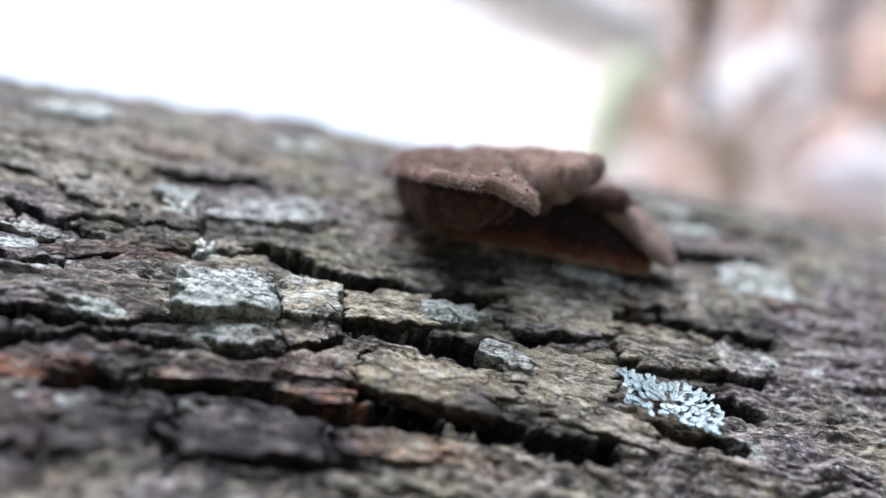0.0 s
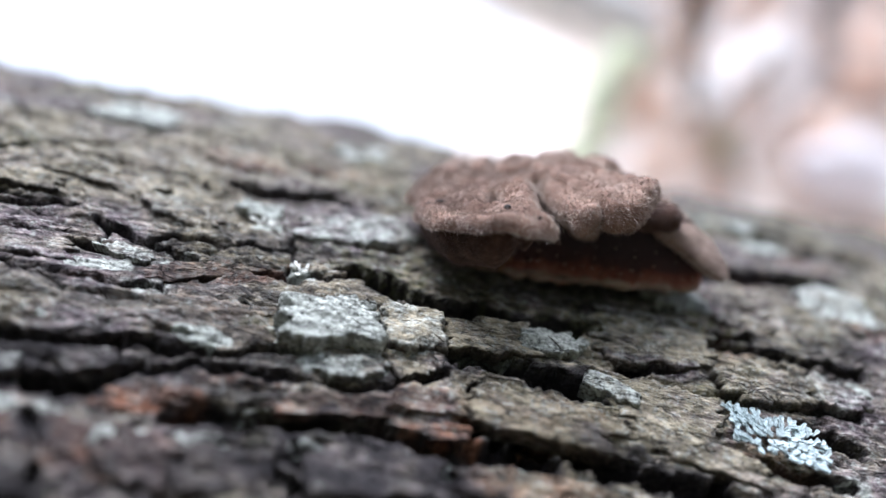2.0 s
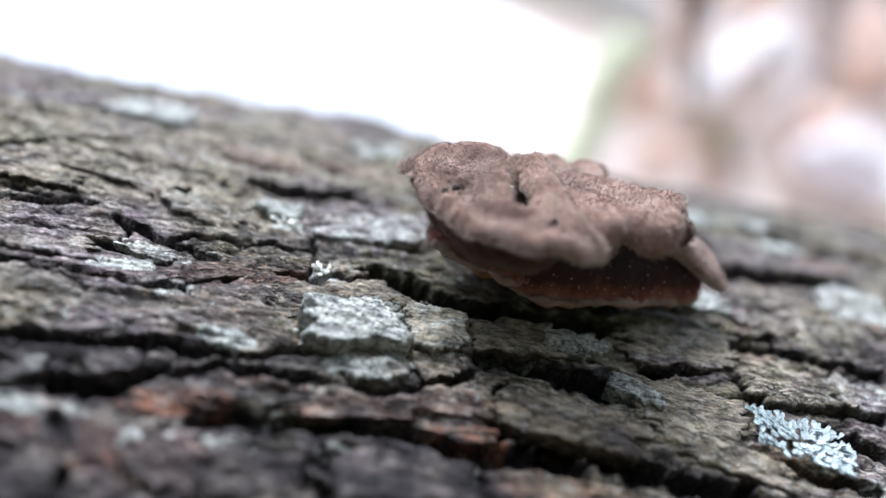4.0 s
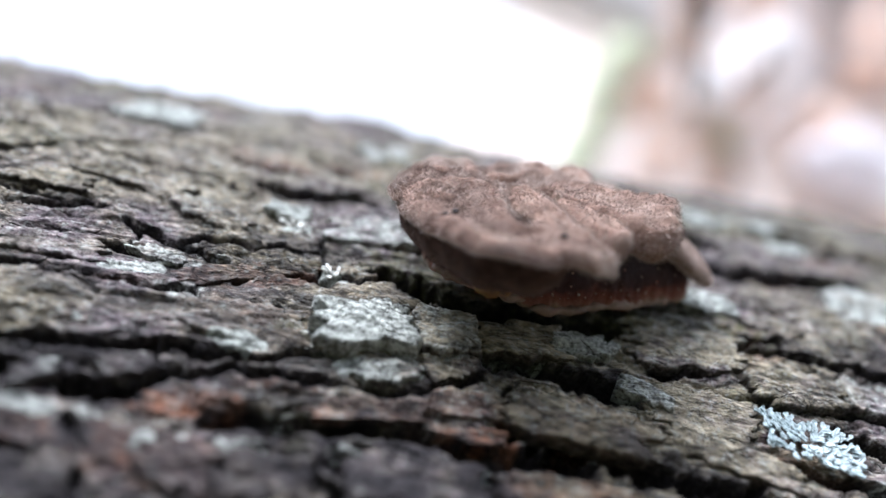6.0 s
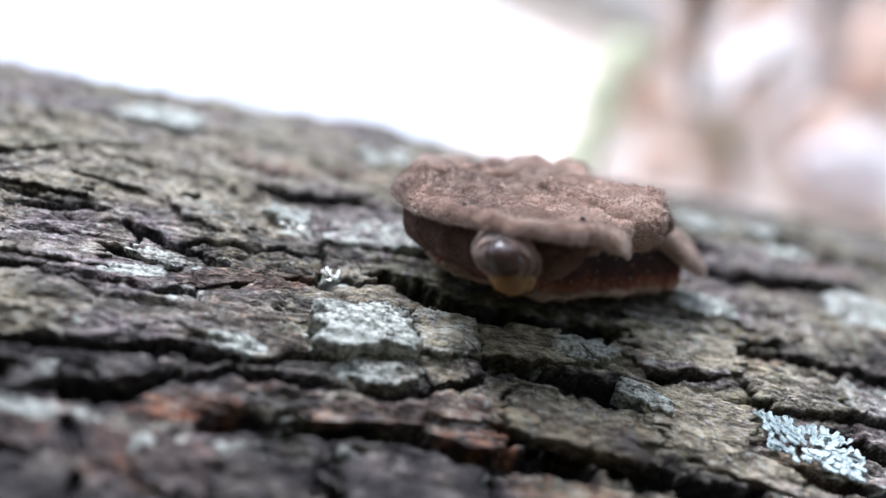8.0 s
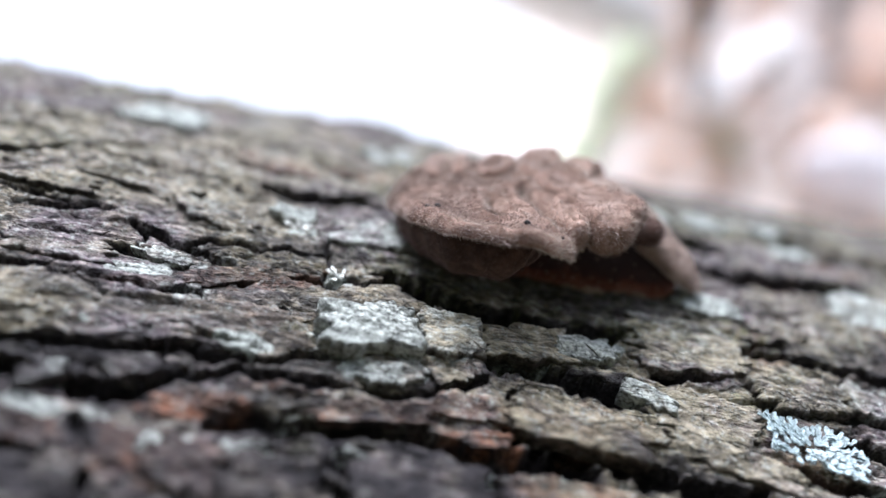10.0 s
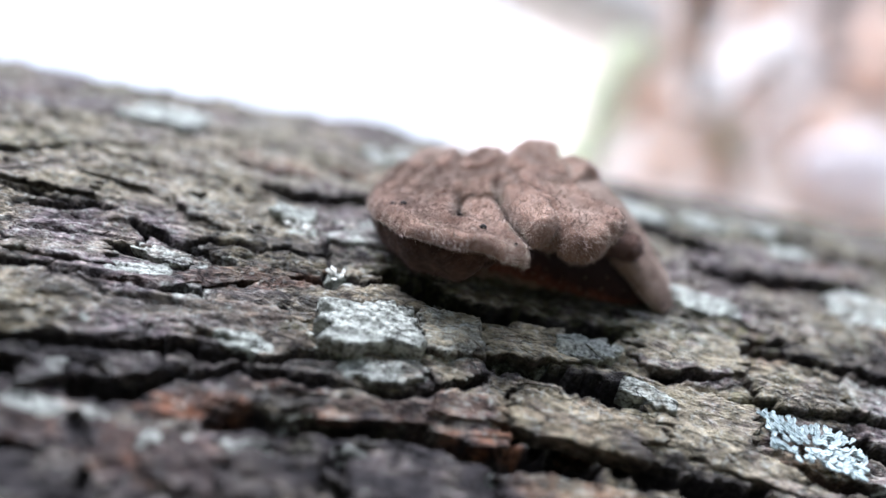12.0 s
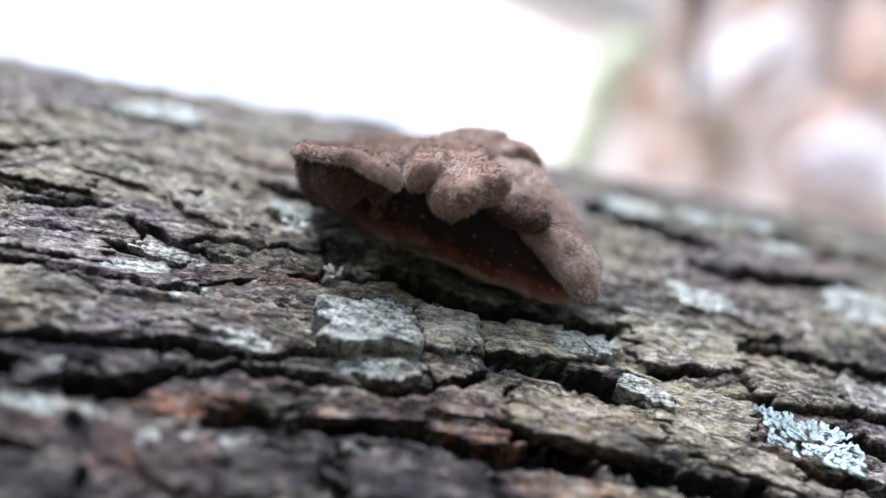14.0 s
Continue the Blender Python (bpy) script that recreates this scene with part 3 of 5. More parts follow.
stain('inner', (-50.7, 38.9), (-48.5, 39.5), 2.5, 1.2)
stain('inner', (-49.5, 36.2), (-44.6, 36.0), 1.4, 1.2)
stain('inner', (-37.0, 33.7), (-29.6, 32.9), 1.4, 0.45)
stain('inner', (-56.4, 38.3), (-53.7, 38.4), 0.9, 0.8)
stain('inner', (-57.8, 35.9), (-54.3, 36.1), 0.8, 0.8)
stain('inner', (-27.6, 34.4), (-24.4, 33.9), 1.2, 1.0)
stain('inner', (-18.8, 31.1), (-16.3, 31.6), 2.6, 0.35)
stain('stain_shade', (-53.4, 39.2), (-51.4, 39.2), 2.1, 1.0)
stain('stain_shade', (-39.0, 39.0), (-36.2, 38.6), 2.7, 1.0)
stain('stain_shade', (-58.1, 33.7), (-52.1, 32.7), 2.2, 1.0)
stain('stain_shade', (-49.3, 31.3), (-45.1, 31.2), 1.9, 0.8)
stain('stain_shade', (-41.1, 31.8), (-31.7, 30.9), 3.0, 0.7)
stain('stain_shade', (-26.8, 28.5), (-16.9, 27.2), 2.0, 0.9)
stain('stain_shade', (-32.6, 39.1), (-29.0, 38.9), 1.1, 0.7)
stain('stain_shade', (-3.1, 20.5), (9.6, 19.6), 3.2, 0.5)
stain('stain_shade', (-45.1, 18.6), (-39.1, 18.3), 4.0, 0.6)
stain('stain_shade', (-52.1, 20.9), (-45.3, 21.8), 2.1, 0.5)
stain('moss', (-13.3, 20.2), (-2.6, 18.9), 5.6, 0.75)
stain('moss', (-23.5, 24.8), (-20.2, 24.0), 2.6, 0.5)
stain('moss', (-6.7, 27.1), (2.8, 25.1), 3.8, 0.5)
stain('moss', (-16.5, 30.1), (-7.4, 29.4), 2.7, 0.35)
stain('moss', (-42.9, 27.1), (-39.4, 28.0), 2.2, 0.5)
stain('moss', (-60.2, 29.1), (-55.7, 29.1), 2.0, 0.3)
stain('moss', (-48.2, 0.3), (-43.6, -0.7), 5.6, 0.4)
stain('moss', (-4.6, -19.7), (16.6, -13.5), 3.1, 0.5)
stain('tan', (-23.9, 31.6), (-15.5, 31.9), 3.5, 1.0)
stain('tan', (-13.7, 22.4), (-4.4, 22.9), 4.3, 0.8)
stain('tan', (-47.7, 2.8), (-43.4, 1.1), 4.1, 0.8)
stain('tan', (-67.8, 8.9), (-51.5, 5.8), 7.5, 0.6)
stain('tan', (-56.8, 13.5), (-45.7, 13.2), 4.8, 0.5)
stain('tan', (-63.2, 24.3), (-50.5, 21.9), 1.9, 0.4)
stain('tan', (-60.2, 29.1), (-48.4, 27.8), 2.7, 0.45)
stain('tan', (-9.7, 27.7), (-5.1, 27.8), 3.6, 0.7)
stain('pale', (-12.6, 23.8), (-6.1, 23.3), 1.6, 0.75)
stain('pale', (-20.3, 23.1), (-16.4, 24.1), 2.3, 0.9)
stain('pale', (-26.7, 26.2), (-22.3, 26.3), 1.7, 0.45)
stain('pale', (-15.6, 27.2), (-11.8, 28.9), 0.8, 0.7)
stain('pale', (0.0, 24.4), (3.1, 24.4), 2.7, 0.6)
stain('pale', (4.8, 24.0), (7.7, 24.0), 2.8, 0.8)
stain('pale', (-39.4, 28.0), (-37.8, 27.9), 2.2, 0.7)
stain('pale', (-36.6, 30.6), (-31.8, 29.8), 2.0, 0.6)
stain('pale', (-62.1, -5.6), (-57.9, -3.8), 7.1, 0.8)
stain('pale', (-54.7, 30.7), (-53.0, 30.3), 1.1, 0.6)
stain('pale', (-30.6, 28.2), (-28.1, 27.9), 2.3, 0.5)

stain('stain_shade', (-60.0, 35.0), (-31.0, 32.8), 4.5, 0.6)
stain('stain_shade', (-47.0, 28.5), (-33.0, 30.2), 3.0, 0.5)
stain('stain_shade', (-8.0, -9.5), (28.0, -13.0), 5.0, 0.7)
stain('moss', (-8.0, -14.0), (24.0, -18.0), 8.0, 0.8)
stain('stain_shade', (-70.0, -9.0), (-44.0, -14.0), 3.0, 0.6)
stain('moss', (-44.0, -14.0), (-20.0, -18.0), 7.0, 0.8)


def along(u, v, a, b):
    """Distance to the stretch a-b, and how far along it, 0 to 1."""
    du, dv = b[0] - a[0], b[1] - a[1]
    s = np.clip(((u - a[0]) * du + (v - a[1]) * dv) / max(du * du + dv * dv, 1e-6), 0, 1)
    return np.hypot(u - a[0] - s * du, v - a[1] - s * dv), s


def bark_height(u, v):
    """Relief of the bark in mm, and how free it is of dark crack colour and painted shade."""
    wu, wv = u + 3.0 * layered(u / 14, v / 14, 3, 2), v + 1.6 * layered(u / 16, v / 7, 5, 3)
    big = layered(wu / 34, wv / 6.5, 11, 3, 0.5)
    level = big * 2.6
    step = np.floor(level)
    ledge = (step + ease(0.0, 0.22, level - step)) / 2.6
    h = 0.40 * ledge + 0.15 * big
    ridge = 1 - np.abs(layered(wu / 20, wv / 3.2, 23, 3, 0.55))
    h = h - (0.16 + 0.34 * ease(12, 30, v)) * ease(0.91, 1.0, ridge)
    h = h + 0.19 * layered(wu / 5.0, wv / 1.3, 31, 4, 0.62)
    flake = layered(wu / 3.6, wv / 1.3, 41, 2) * 2.2
    h = h + 0.13 * (np.floor(flake) + ease(0, 0.35, flake - np.floor(flake)))
    h = h + 0.085 * layered(u / 0.9, v / 0.5, 43, 3, 0.65)
    h = h + 0.7 * np.exp(-((u + 38) / 15) ** 2) * ease(2, -14, v) - 0.5 * ease(-62, -76, u) * ease(2, -10, v)
    h = h + 0.75 * layered(u / 8, v / 11, 97, 2) * ease(0, -10, v)
    outer = np.ones_like(h)
    jag = 0.42 * layered(u / 2.2, v / 2.2, 51, 3, 0.6)
    for width, depth, line in FISSURES:
        us, vs = [p[0] for p in line], [p[1] for p in line]
        m = width + 3
        box = (u > min(us) - m) & (u < max(us) + m) & (v > min(vs) - m) & (v < max(vs) + m)
        if not box.any():
            continue
        bu, bv, bj = u[box], v[box] + 0.5 * layered(u[box] / 2.5, v[box] / 9, 61, 2), jag[box]
        d = np.full(bu.shape, 99.0)
        for a, b in zip(line, line[1:]):
            d = np.minimum(d, along(bu, bv, a, b)[0])
        half = 0.52 * width * (1 + 1.3 * bj)
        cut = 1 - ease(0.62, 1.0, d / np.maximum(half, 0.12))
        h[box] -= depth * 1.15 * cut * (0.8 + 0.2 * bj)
        # the painted crack shade reaches just past the rim
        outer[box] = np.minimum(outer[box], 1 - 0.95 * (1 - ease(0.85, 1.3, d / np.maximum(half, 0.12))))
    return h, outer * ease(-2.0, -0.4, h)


def patches(u, v):
    """The colour masks of the bark."""
    masks = {"pale": np.zeros_like(u), "inner": np.zeros_like(u), "moss": np.zeros_like(u), "stain_shade": np.zeros_like(u), "tan": np.zeros_like(u)}
    wob = 0.45 * layered(u / 2.4, v / 2.0, 71, 3, 0.6)
    for what, a, b, width, amount in STAINS:
        d, _ = along(u, v, a, b)
        masks[what] = np.maximum(masks[what], amount * (1 - ease(0.55, 1.1, d / (0.5 * width) + wob)))
    masks["pale"] = np.maximum(masks["pale"], 0.42 * ease(0.3, 0.8, layered(u / 9, v / 5, 77, 3)))
    masks["inner"] = np.maximum(masks["inner"], 0.4 * ease(0.45, 0.9, layered(u / 16, v / 6, 81, 3)))
    masks["moss"] = np.maximum(masks["moss"], 0.5 * ease(0.2, 0.7, layered(u / 22, v / 12, 85, 2)))
    return masks


def bark_attributes(me, u, v, h, outer, masks):
    place = me.attributes.new("bark_place", "FLOAT_VECTOR", "POINT")
    place.data.foreach_set("vector", np.stack([u, v, h], -1).astype(np.float32).ravel())
    for key, values in (("outer", outer), *masks.items()):
        me.attributes.new(key, "FLOAT", "POINT").data.foreach_set("value", np.broadcast_to(values, u.shape).astype(np.float32))


def axis_steps(*spans):
    out = []
    for lo, hi, n in spans:
        out.append(np.linspace(lo, hi, n, endpoint=False))
    return np.concatenate(out + [np.array([spans[-1][1]])])


def fallen_trunk():
    """One closed skin: fine where it passes the lens, coarse along the rest and round the back."""
    turn = np.pi * RADIUS
    us = axis_steps((-2400, -300, 40), (-300, -95, 80), (-95, -70, 90), (-70, 12, 440), (12, 50, 160), (50, 200, 60), (200, 2050, 40))
    vs = axis_steps((-turn, -60, 34), (-60, -30, 50), (-30, 10, 200), (10, 42, 210), (42, 70, 50), (70, turn, 34))[:-1]
    u, v = [g.ravel() for g in np.meshgrid(us, vs, indexing="ij")]
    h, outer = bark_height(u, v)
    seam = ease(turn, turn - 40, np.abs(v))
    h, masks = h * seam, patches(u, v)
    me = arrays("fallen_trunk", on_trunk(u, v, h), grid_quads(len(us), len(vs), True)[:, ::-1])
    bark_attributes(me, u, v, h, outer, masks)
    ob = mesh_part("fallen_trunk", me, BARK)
    return tagged(ob, "leaning fallen tree trunk with furrowed grey-brown bark", "tree trunk")


def bark_plate(trunk, k, a, b, width, height, pale, inner, moss):
    """A loose, cracked plate of bark lying on the trunk."""
    n, rings = 84, 12
    th = np.linspace(0, 2 * np.pi, n, endpoint=False)
    length = math.hypot(b[0] - a[0], b[1] - a[1]) / 2 + 0.15 * width
    tilt = math.atan2(b[1] - a[1], b[0] - a[0])
    c, s = np.cos(th), np.sin(th)
    edge = (np.abs(c) ** 5 + np.abs(s) ** 5) ** (-1 / 5)
    edge = edge * (1 + 0.26 * layered(2 * c + 3.1 * k, 2 * s, k, 5, 0.66))
    rr = np.concatenate([np.linspace(0.04, 0.90, rings - 4), [0.965, 1.0, 1.0, 0.94]])
    lift = np.concatenate([np.ones(rings - 4), [0.92, 0.72, 0.1, -1.2]])
    R, T = np.meshgrid(rr, np.arange(n), indexing="ij")
    E = edge[T.astype(int)]
    x, y = R * E * c[T.astype(int)] * length, R * E * s[T.astype(int)] * width / 2
    u = (a[0] + b[0]) / 2 + x * math.cos(tilt) - y * math.sin(tilt)
    v = (a[1] + b[1]) / 2 + x * math.sin(tilt) + y * math.cos(tilt)
    u, v = u.ravel(), v.ravel()
    low = 0.22 * layered(u / 9, v / 6, 13 + k, 2) - 0.15
    rough = (0.12 + 0.12 * pale ** 3) * layered(u / 1.8, v / 1.1, 31 + k, 4, 0.62) + 0.07 * np.floor(2.4 * layered(u / 3.5, v / 1.2, 7 * k, 2))
    up = np.repeat(lift, n)
    h = np.where(up >= 0.5, low + height * up + rough, low * 0.5 + height * up)
    verts = on_trunk(u, v, h)
    quads = grid_quads(rings, n, True)
    me = arrays("bark_plate", verts, quads)
    bm = bmesh.new()
    bm.from_mesh(me)
    bm.verts.ensure_lookup_table()
    bm.faces.new([bm.verts[i] for i in range(n)][::-1])
    bmesh.ops.recalc_face_normals(bm, faces=bm.faces)
    bm.to_mesh(me)
    bm.free()
    masks = {"pale": np.full(u.shape, min(pale, 1.0)), "inner": np.full(u.shape, inner), "moss": np.full(u.shape, moss), "stain_shade": patches(u, v)["stain_shade"], "tan": patches(u, v)["tan"]}
    # plate sides take part of the same painted shade
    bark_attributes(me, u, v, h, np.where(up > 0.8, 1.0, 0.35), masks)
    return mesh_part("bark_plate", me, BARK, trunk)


trunk = fallen_trunk()
for end, way in ((-2400, -1), (2050, 1)):
    bm = bmesh.new()
    bmesh.ops.create_cone(bm, cap_ends=True, segments=48, radius1=RADIUS * MM, radius2=RADIUS * 0.96 * MM, depth=4 * MM,
                          matrix=TRUNK @ Matrix.Translation((end * MM, 0, 0)) @ Matrix.Rotation(radians(90 * way), 4, "Y"))
    part("cut_end", bm, WOOD_GREY, trunk, "bare grey-brown cut end", smooth=False)
for k, row in enumerate(PLATES):
    bark_plate(trunk, k, *row)


# ---- the lichen rosette: thin lobes that fork outwards over the bark ----
def lichen_lobe(parent, u, v, turn, length, width, k, lift=0.35, mat=None):
    n, m = 12, 6
    s, w = np.meshgrid(np.linspace(0, 1, n), np.linspace(-1, 1, m), indexing="ij")
    s, w = s.ravel(), w.ravel()
    wide = width * (0.45 + 0.75 * s) * np.sqrt(np.clip(1.02 - s ** 6, 0, 1)) * (1 + 0.25 * np.sin(9 * s + k))
    ang = turn + 0.5 * math.sin(k * 2.3) * s
    x, y = s * length, w * wide * 0.5
    uu, vv = u + x * np.cos(ang) - y * np.sin(ang), v + x * np.sin(ang) + y * np.cos(ang)
    top = lift + 0.22 * s + 0.10 * np.abs(w) + 0.10 * layered(uu / 0.8, vv / 0.8, k, 2)
    a = on_trunk(uu, vv, top)
    b = on_trunk(uu, vv, top - 0.14)
    q = grid_quads(n, m)
    rim = [i for i in range(m)] + [i * m + m - 1 for i in range(1, n)] + [(n - 1) * m + i for i in range(m - 2, -1, -1)] + [i * m for i in range(n - 2, 0, -1)]
    rim = np.array(rim)
    nxt = np.roll(rim, -1)
    sides = np.stack([rim, nxt, nxt + n * m, rim + n * m], -1)
    me = arrays("lobe", np.concatenate([a, b]), np.concatenate([q[:, ::-1], q + n * m, sides]))
    return mesh_part("lobe", me, mat or FOLIOSE, parent)


def lichen_rosette(centre, spread, count, seed, label, size=1.0, mat=None):
    rosette = tagged(new("leafy_lichen"), label, "lichen")
    rosette.matrix_world = Matrix.Identity(4)
    rng = random.Random(seed)
    base = 0.62 if mat is None else 0.12 + float(bark_height(np.array([centre[0]]), np.array([centre[1]]))[0][0])
    for k in range(count):
        off = rng.uniform(-1, 1) * spread[0] * 0.5, rng.uniform(-1, 1) * spread[1] * 0.5
        away = math.atan2(off[1] * 1.4, off[0]) + rng.uniform(-0.7, 0.7)
        lichen_lobe(rosette, centre[0] + off[0], centre[1] + off[1] + 0.16 * off[0], away, size * rng.uniform(1.0, 1.8), size * rng.uniform(0.65, 1.05), k + seed, base + 0.18 * rng.random(), mat)
    return rosette


lichen_rosette((-2.1, 31.1), (6.8, 3.2), 190, 3, "pale blue-green leafy lichen rosette on the bark", 0.44)
lichen_rosette((-39.0, 21.7), (0.9, 0.8), 9, 9, "tiny white lichen tuft on the bark", 0.36, WHITE_LICHEN)
lichen_rosette((-43.0, 15.9), (1.4, 0.8), 8, 15, "tiny white curled lichen on the bark", 0.36, WHITE_LICHEN)


# ---- the caterpillar: x ahead, y to its left side, z up, in mm in its own space ----
def spline(points, n):
    """Points of a smooth line through the given ones."""
    p = np.array(points, float)
    p = np.vstack([2 * p[0] - p[1], p, 2 * p[-1] - p[-2]])
    out = []
    for i in range(1, len(p) - 2):
        t = np.linspace(0, 1, n, endpoint=False)[:, None]
        a, b, c, d = p[i - 1], p[i], p[i + 1], p[i + 2]
        out.append(0.5 * (2 * b + (c - a) * t + (2 * a - 5 * b + 4 * c - d) * t ** 2 + (3 * b - a - 3 * c + d) * t ** 3))
    return np.vstack(out + [p[-2][None]])


def lump(verts, normals, amount, scale, seed):
    moved = [Vector(v) + Vector(n) * amount * (noise.noise(Vector(v) * scale + Vector((seed, 0, 0))) + 0.5 * noise.noise(Vector(v) * scale * 2.3 + Vector((0, seed, 0)))) for v, n in zip(verts, normals)]
    return np.array(moved)


def limb_mesh(name, line, wide, thick, lumps=0.22, seg=22, per=9, seed=1, flat=2.2):
    """A soft, flattened, rounded arm along a line; half widths and half thicknesses at the line's points."""
    p = spline(line, per)
    t = np.linspace(0, 1, len(p))
    ks = np.linspace(0, 1, len(line))
    w, z = np.interp(t, ks, wide), np.interp(t, ks, thick)
    cap = np.sqrt(np.clip(1 - np.clip((t - 0.80) / 0.20, 0, 1) ** 2, 0.02, 1)) * np.sqrt(np.clip(1 - np.clip((0.08 - t) / 0.08, 0, 1) ** 2, 0.02, 1))
    tan = np.gradient(p, axis=0)
    tan /= np.linalg.norm(tan, axis=1)[:, None]
    side = np.cross(np.array([0, 0, 1.0])[None], tan)
    side /= np.linalg.norm(side, axis=1)[:, None]
    up = np.cross(tan, side)
    th = np.linspace(0, 2 * np.pi, seg, endpoint=False)
    c, s = np.sign(np.cos(th)) * np.abs(np.cos(th)) ** (2 / flat), np.sign(np.sin(th)) * np.abs(np.sin(th)) ** (2 / flat)
    ring = side[:, None] * (c[None] * (w * cap)[:, None])[..., None] + up[:, None] * (s[None] * (z * cap)[:, None])[..., None]
    verts = (p[:, None] + ring).reshape(-1, 3)
    nrm = ring.reshape(-1, 3) / np.maximum(np.linalg.norm(ring.reshape(-1, 3), axis=1), 1e-6)[:, None]
    verts = lump(verts, nrm, lumps, 0.55, seed)
    me = arrays(name, verts * MM, grid_quads(len(p), seg, True)[:, ::-1])
    bm = bmesh.new()
    bm.from_mesh(me)
    bm.verts.ensure_lookup_table()
    last = (len(p) - 1) * seg
    bm.faces.new([bm.verts[i] for i in range(seg)])
    bm.faces.new([bm.verts[last + i] for i in range(seg)])
    bmesh.ops.recalc_face_normals(bm, faces=bm.faces)
    bm.to_mesh(me)
    bm.free()
    return me


def fur(owner, count, length, sweep, seed, material=None, width=0.023, above=-9.0, lean=0.42, parent=None):
    """Short hairs over a furry part, joined into one mesh."""
    me = owner.data
    rng = np.random.RandomState(seed)
    me.calc_loop_triangles()
    tri = np.array([t.vertices[:] for t in me.loop_triangles])
    co = np.array([v.co[:] for v in me.vertices]) / MM
    a, b, c = co[tri[:, 0]], co[tri[:, 1]], co[tri[:, 2]]
    n = np.cross(b - a, c - a)
    area = np.linalg.norm(n, axis=1)
    keep = area > 1e-9
    pick = rng.choice(np.where(keep)[0], count, p=area[keep] / area[keep].sum())
    r1, r2 = np.sqrt(rng.rand(count, 1)), rng.rand(count, 1)
    root = a[pick] * (1 - r1) + b[pick] * r1 * (1 - r2) + c[pick] * r1 * r2
    nn = n[pick] / area[pick][:, None]
    good = nn[:, 2] > above
    root, nn = root[good], nn[good]
    # hairs lean in tufts
    tuft = np.array([[noise.noise(Vector(p) * 0.9), noise.noise(Vector(p) * 0.9 + Vector((9, 0, 0))), noise.noise(Vector(p) * 0.9 + Vector((0, 9, 0)))] for p in root])
    way = nn * 0.75 + np.array(sweep)[None] * 0.45 + lean * 1.6 * tuft + lean * 0.5 * rng.randn(len(root), 3)
    way /= np.linalg.norm(way, axis=1)[:, None]
    ln = length * (0.6 + 0.8 * rng.rand(len(root), 1))
    across = np.cross(way, rng.randn(len(root), 3))
    across /= np.linalg.norm(across, axis=1)[:, None]
    bend = root + way * ln * 0.55
    tip = root + (way * 0.9 + np.array(sweep)[None] * 0.25 + np.array([0, 0, -0.12])[None]) * ln
    root = root - nn * 0.05
    k = len(root)
    verts = np.concatenate([root - across * width, root + across * width, bend + across * width * 0.7, bend - across * width * 0.7, tip])
    i = np.arange(k)
    tris = np.concatenate([np.stack([i, i + k, i + 2 * k], -1), np.stack([i, i + 2 * k, i + 3 * k], -1), np.stack([i + 3 * k, i + 2 * k, i + 4 * k], -1)])
    hair = arrays("fur", verts * MM, tris)
    return tagged(mesh_part("fur", hair, material or FUR, parent or owner, "short brown velvety hairs"), kind="stuff")


def blob_mesh(name, centre, radii, lumps=0.15, scale=0.6, seed=1, n=28, m=18, turn=0.0):
    th, ph = np.meshgrid(np.linspace(0, np.pi, m), np.linspace(0, 2 * np.pi, n, endpoint=False), indexing="ij")
    d = np.stack([np.sin(th) * np.cos(ph), np.sin(th) * np.sin(ph), np.cos(th)], -1).reshape(-1, 3)
    verts = lump(d * np.array(radii), d, lumps, scale, seed)
    c, s = math.cos(turn), math.sin(turn)
    verts = verts @ np.array([[c, s, 0], [-s, c, 0], [0, 0, 1]]) + np.array(centre)
    me = arrays(name, verts * MM, grid_quads(m, n, True))
    bm = bmesh.new()
    bm.from_mesh(me)
    bmesh.ops.remove_doubles(bm, verts=bm.verts, dist=1e-6)
    bmesh.ops.recalc_face_normals(bm, faces=bm.faces)
    bm.to_mesh(me)
    bm.free()
    return me


def lobes_distance(x, y, lobes, soft=0.7):
    """Signed distance to a union of tapered strokes; a stroke is ((x, y, radius), ...)."""
    total = np.full(x.shape, 99.0)
    for stroke in lobes:
        d = np.full(x.shape, 99.0)
        for (ax, ay, ar), (bx, by, br) in zip(stroke, stroke[1:]):
            dist, t = along(x, y, (ax, ay), (bx, by))
            d = np.minimum(d, dist - (ar + (br - ar) * t))
        if soft:
            k = np.clip(0.5 + 0.5 * (total - d) / soft, 0, 1)
            total = total * (1 - k) + d * k - soft * k * (1 - k)
        else:
            total = np.minimum(total, d)
    return total


def back_plane(x, y):
    """Height of the animal's flat back."""
    return 8.05 - 0.165 * x + 0.037 * y - 0.05 * np.clip(-3 - y, 0, 99) ** 2 - 0.05 * np.clip(x - 9, 0, 99) ** 2


SLITS = (((5.3, 4.4, 0.14), (5.5, 6.0, 0.26), (5.3, 8.3, 0.42)), ((2.3, 3.1, 0.16), (1.9, 5.7, 0.34), (1.0, 8.8, 0.36), (0.0, 11.2, 0.5)))
LIP_SLITS = (((5.1, 4.4, 0.14), (5.2, 6.2, 0.26), (4.9, 8.6, 0.44)), ((2.0, 3.4, 0.16), (1.5, 6.5, 0.3), (0.6, 9.8, 0.3)))



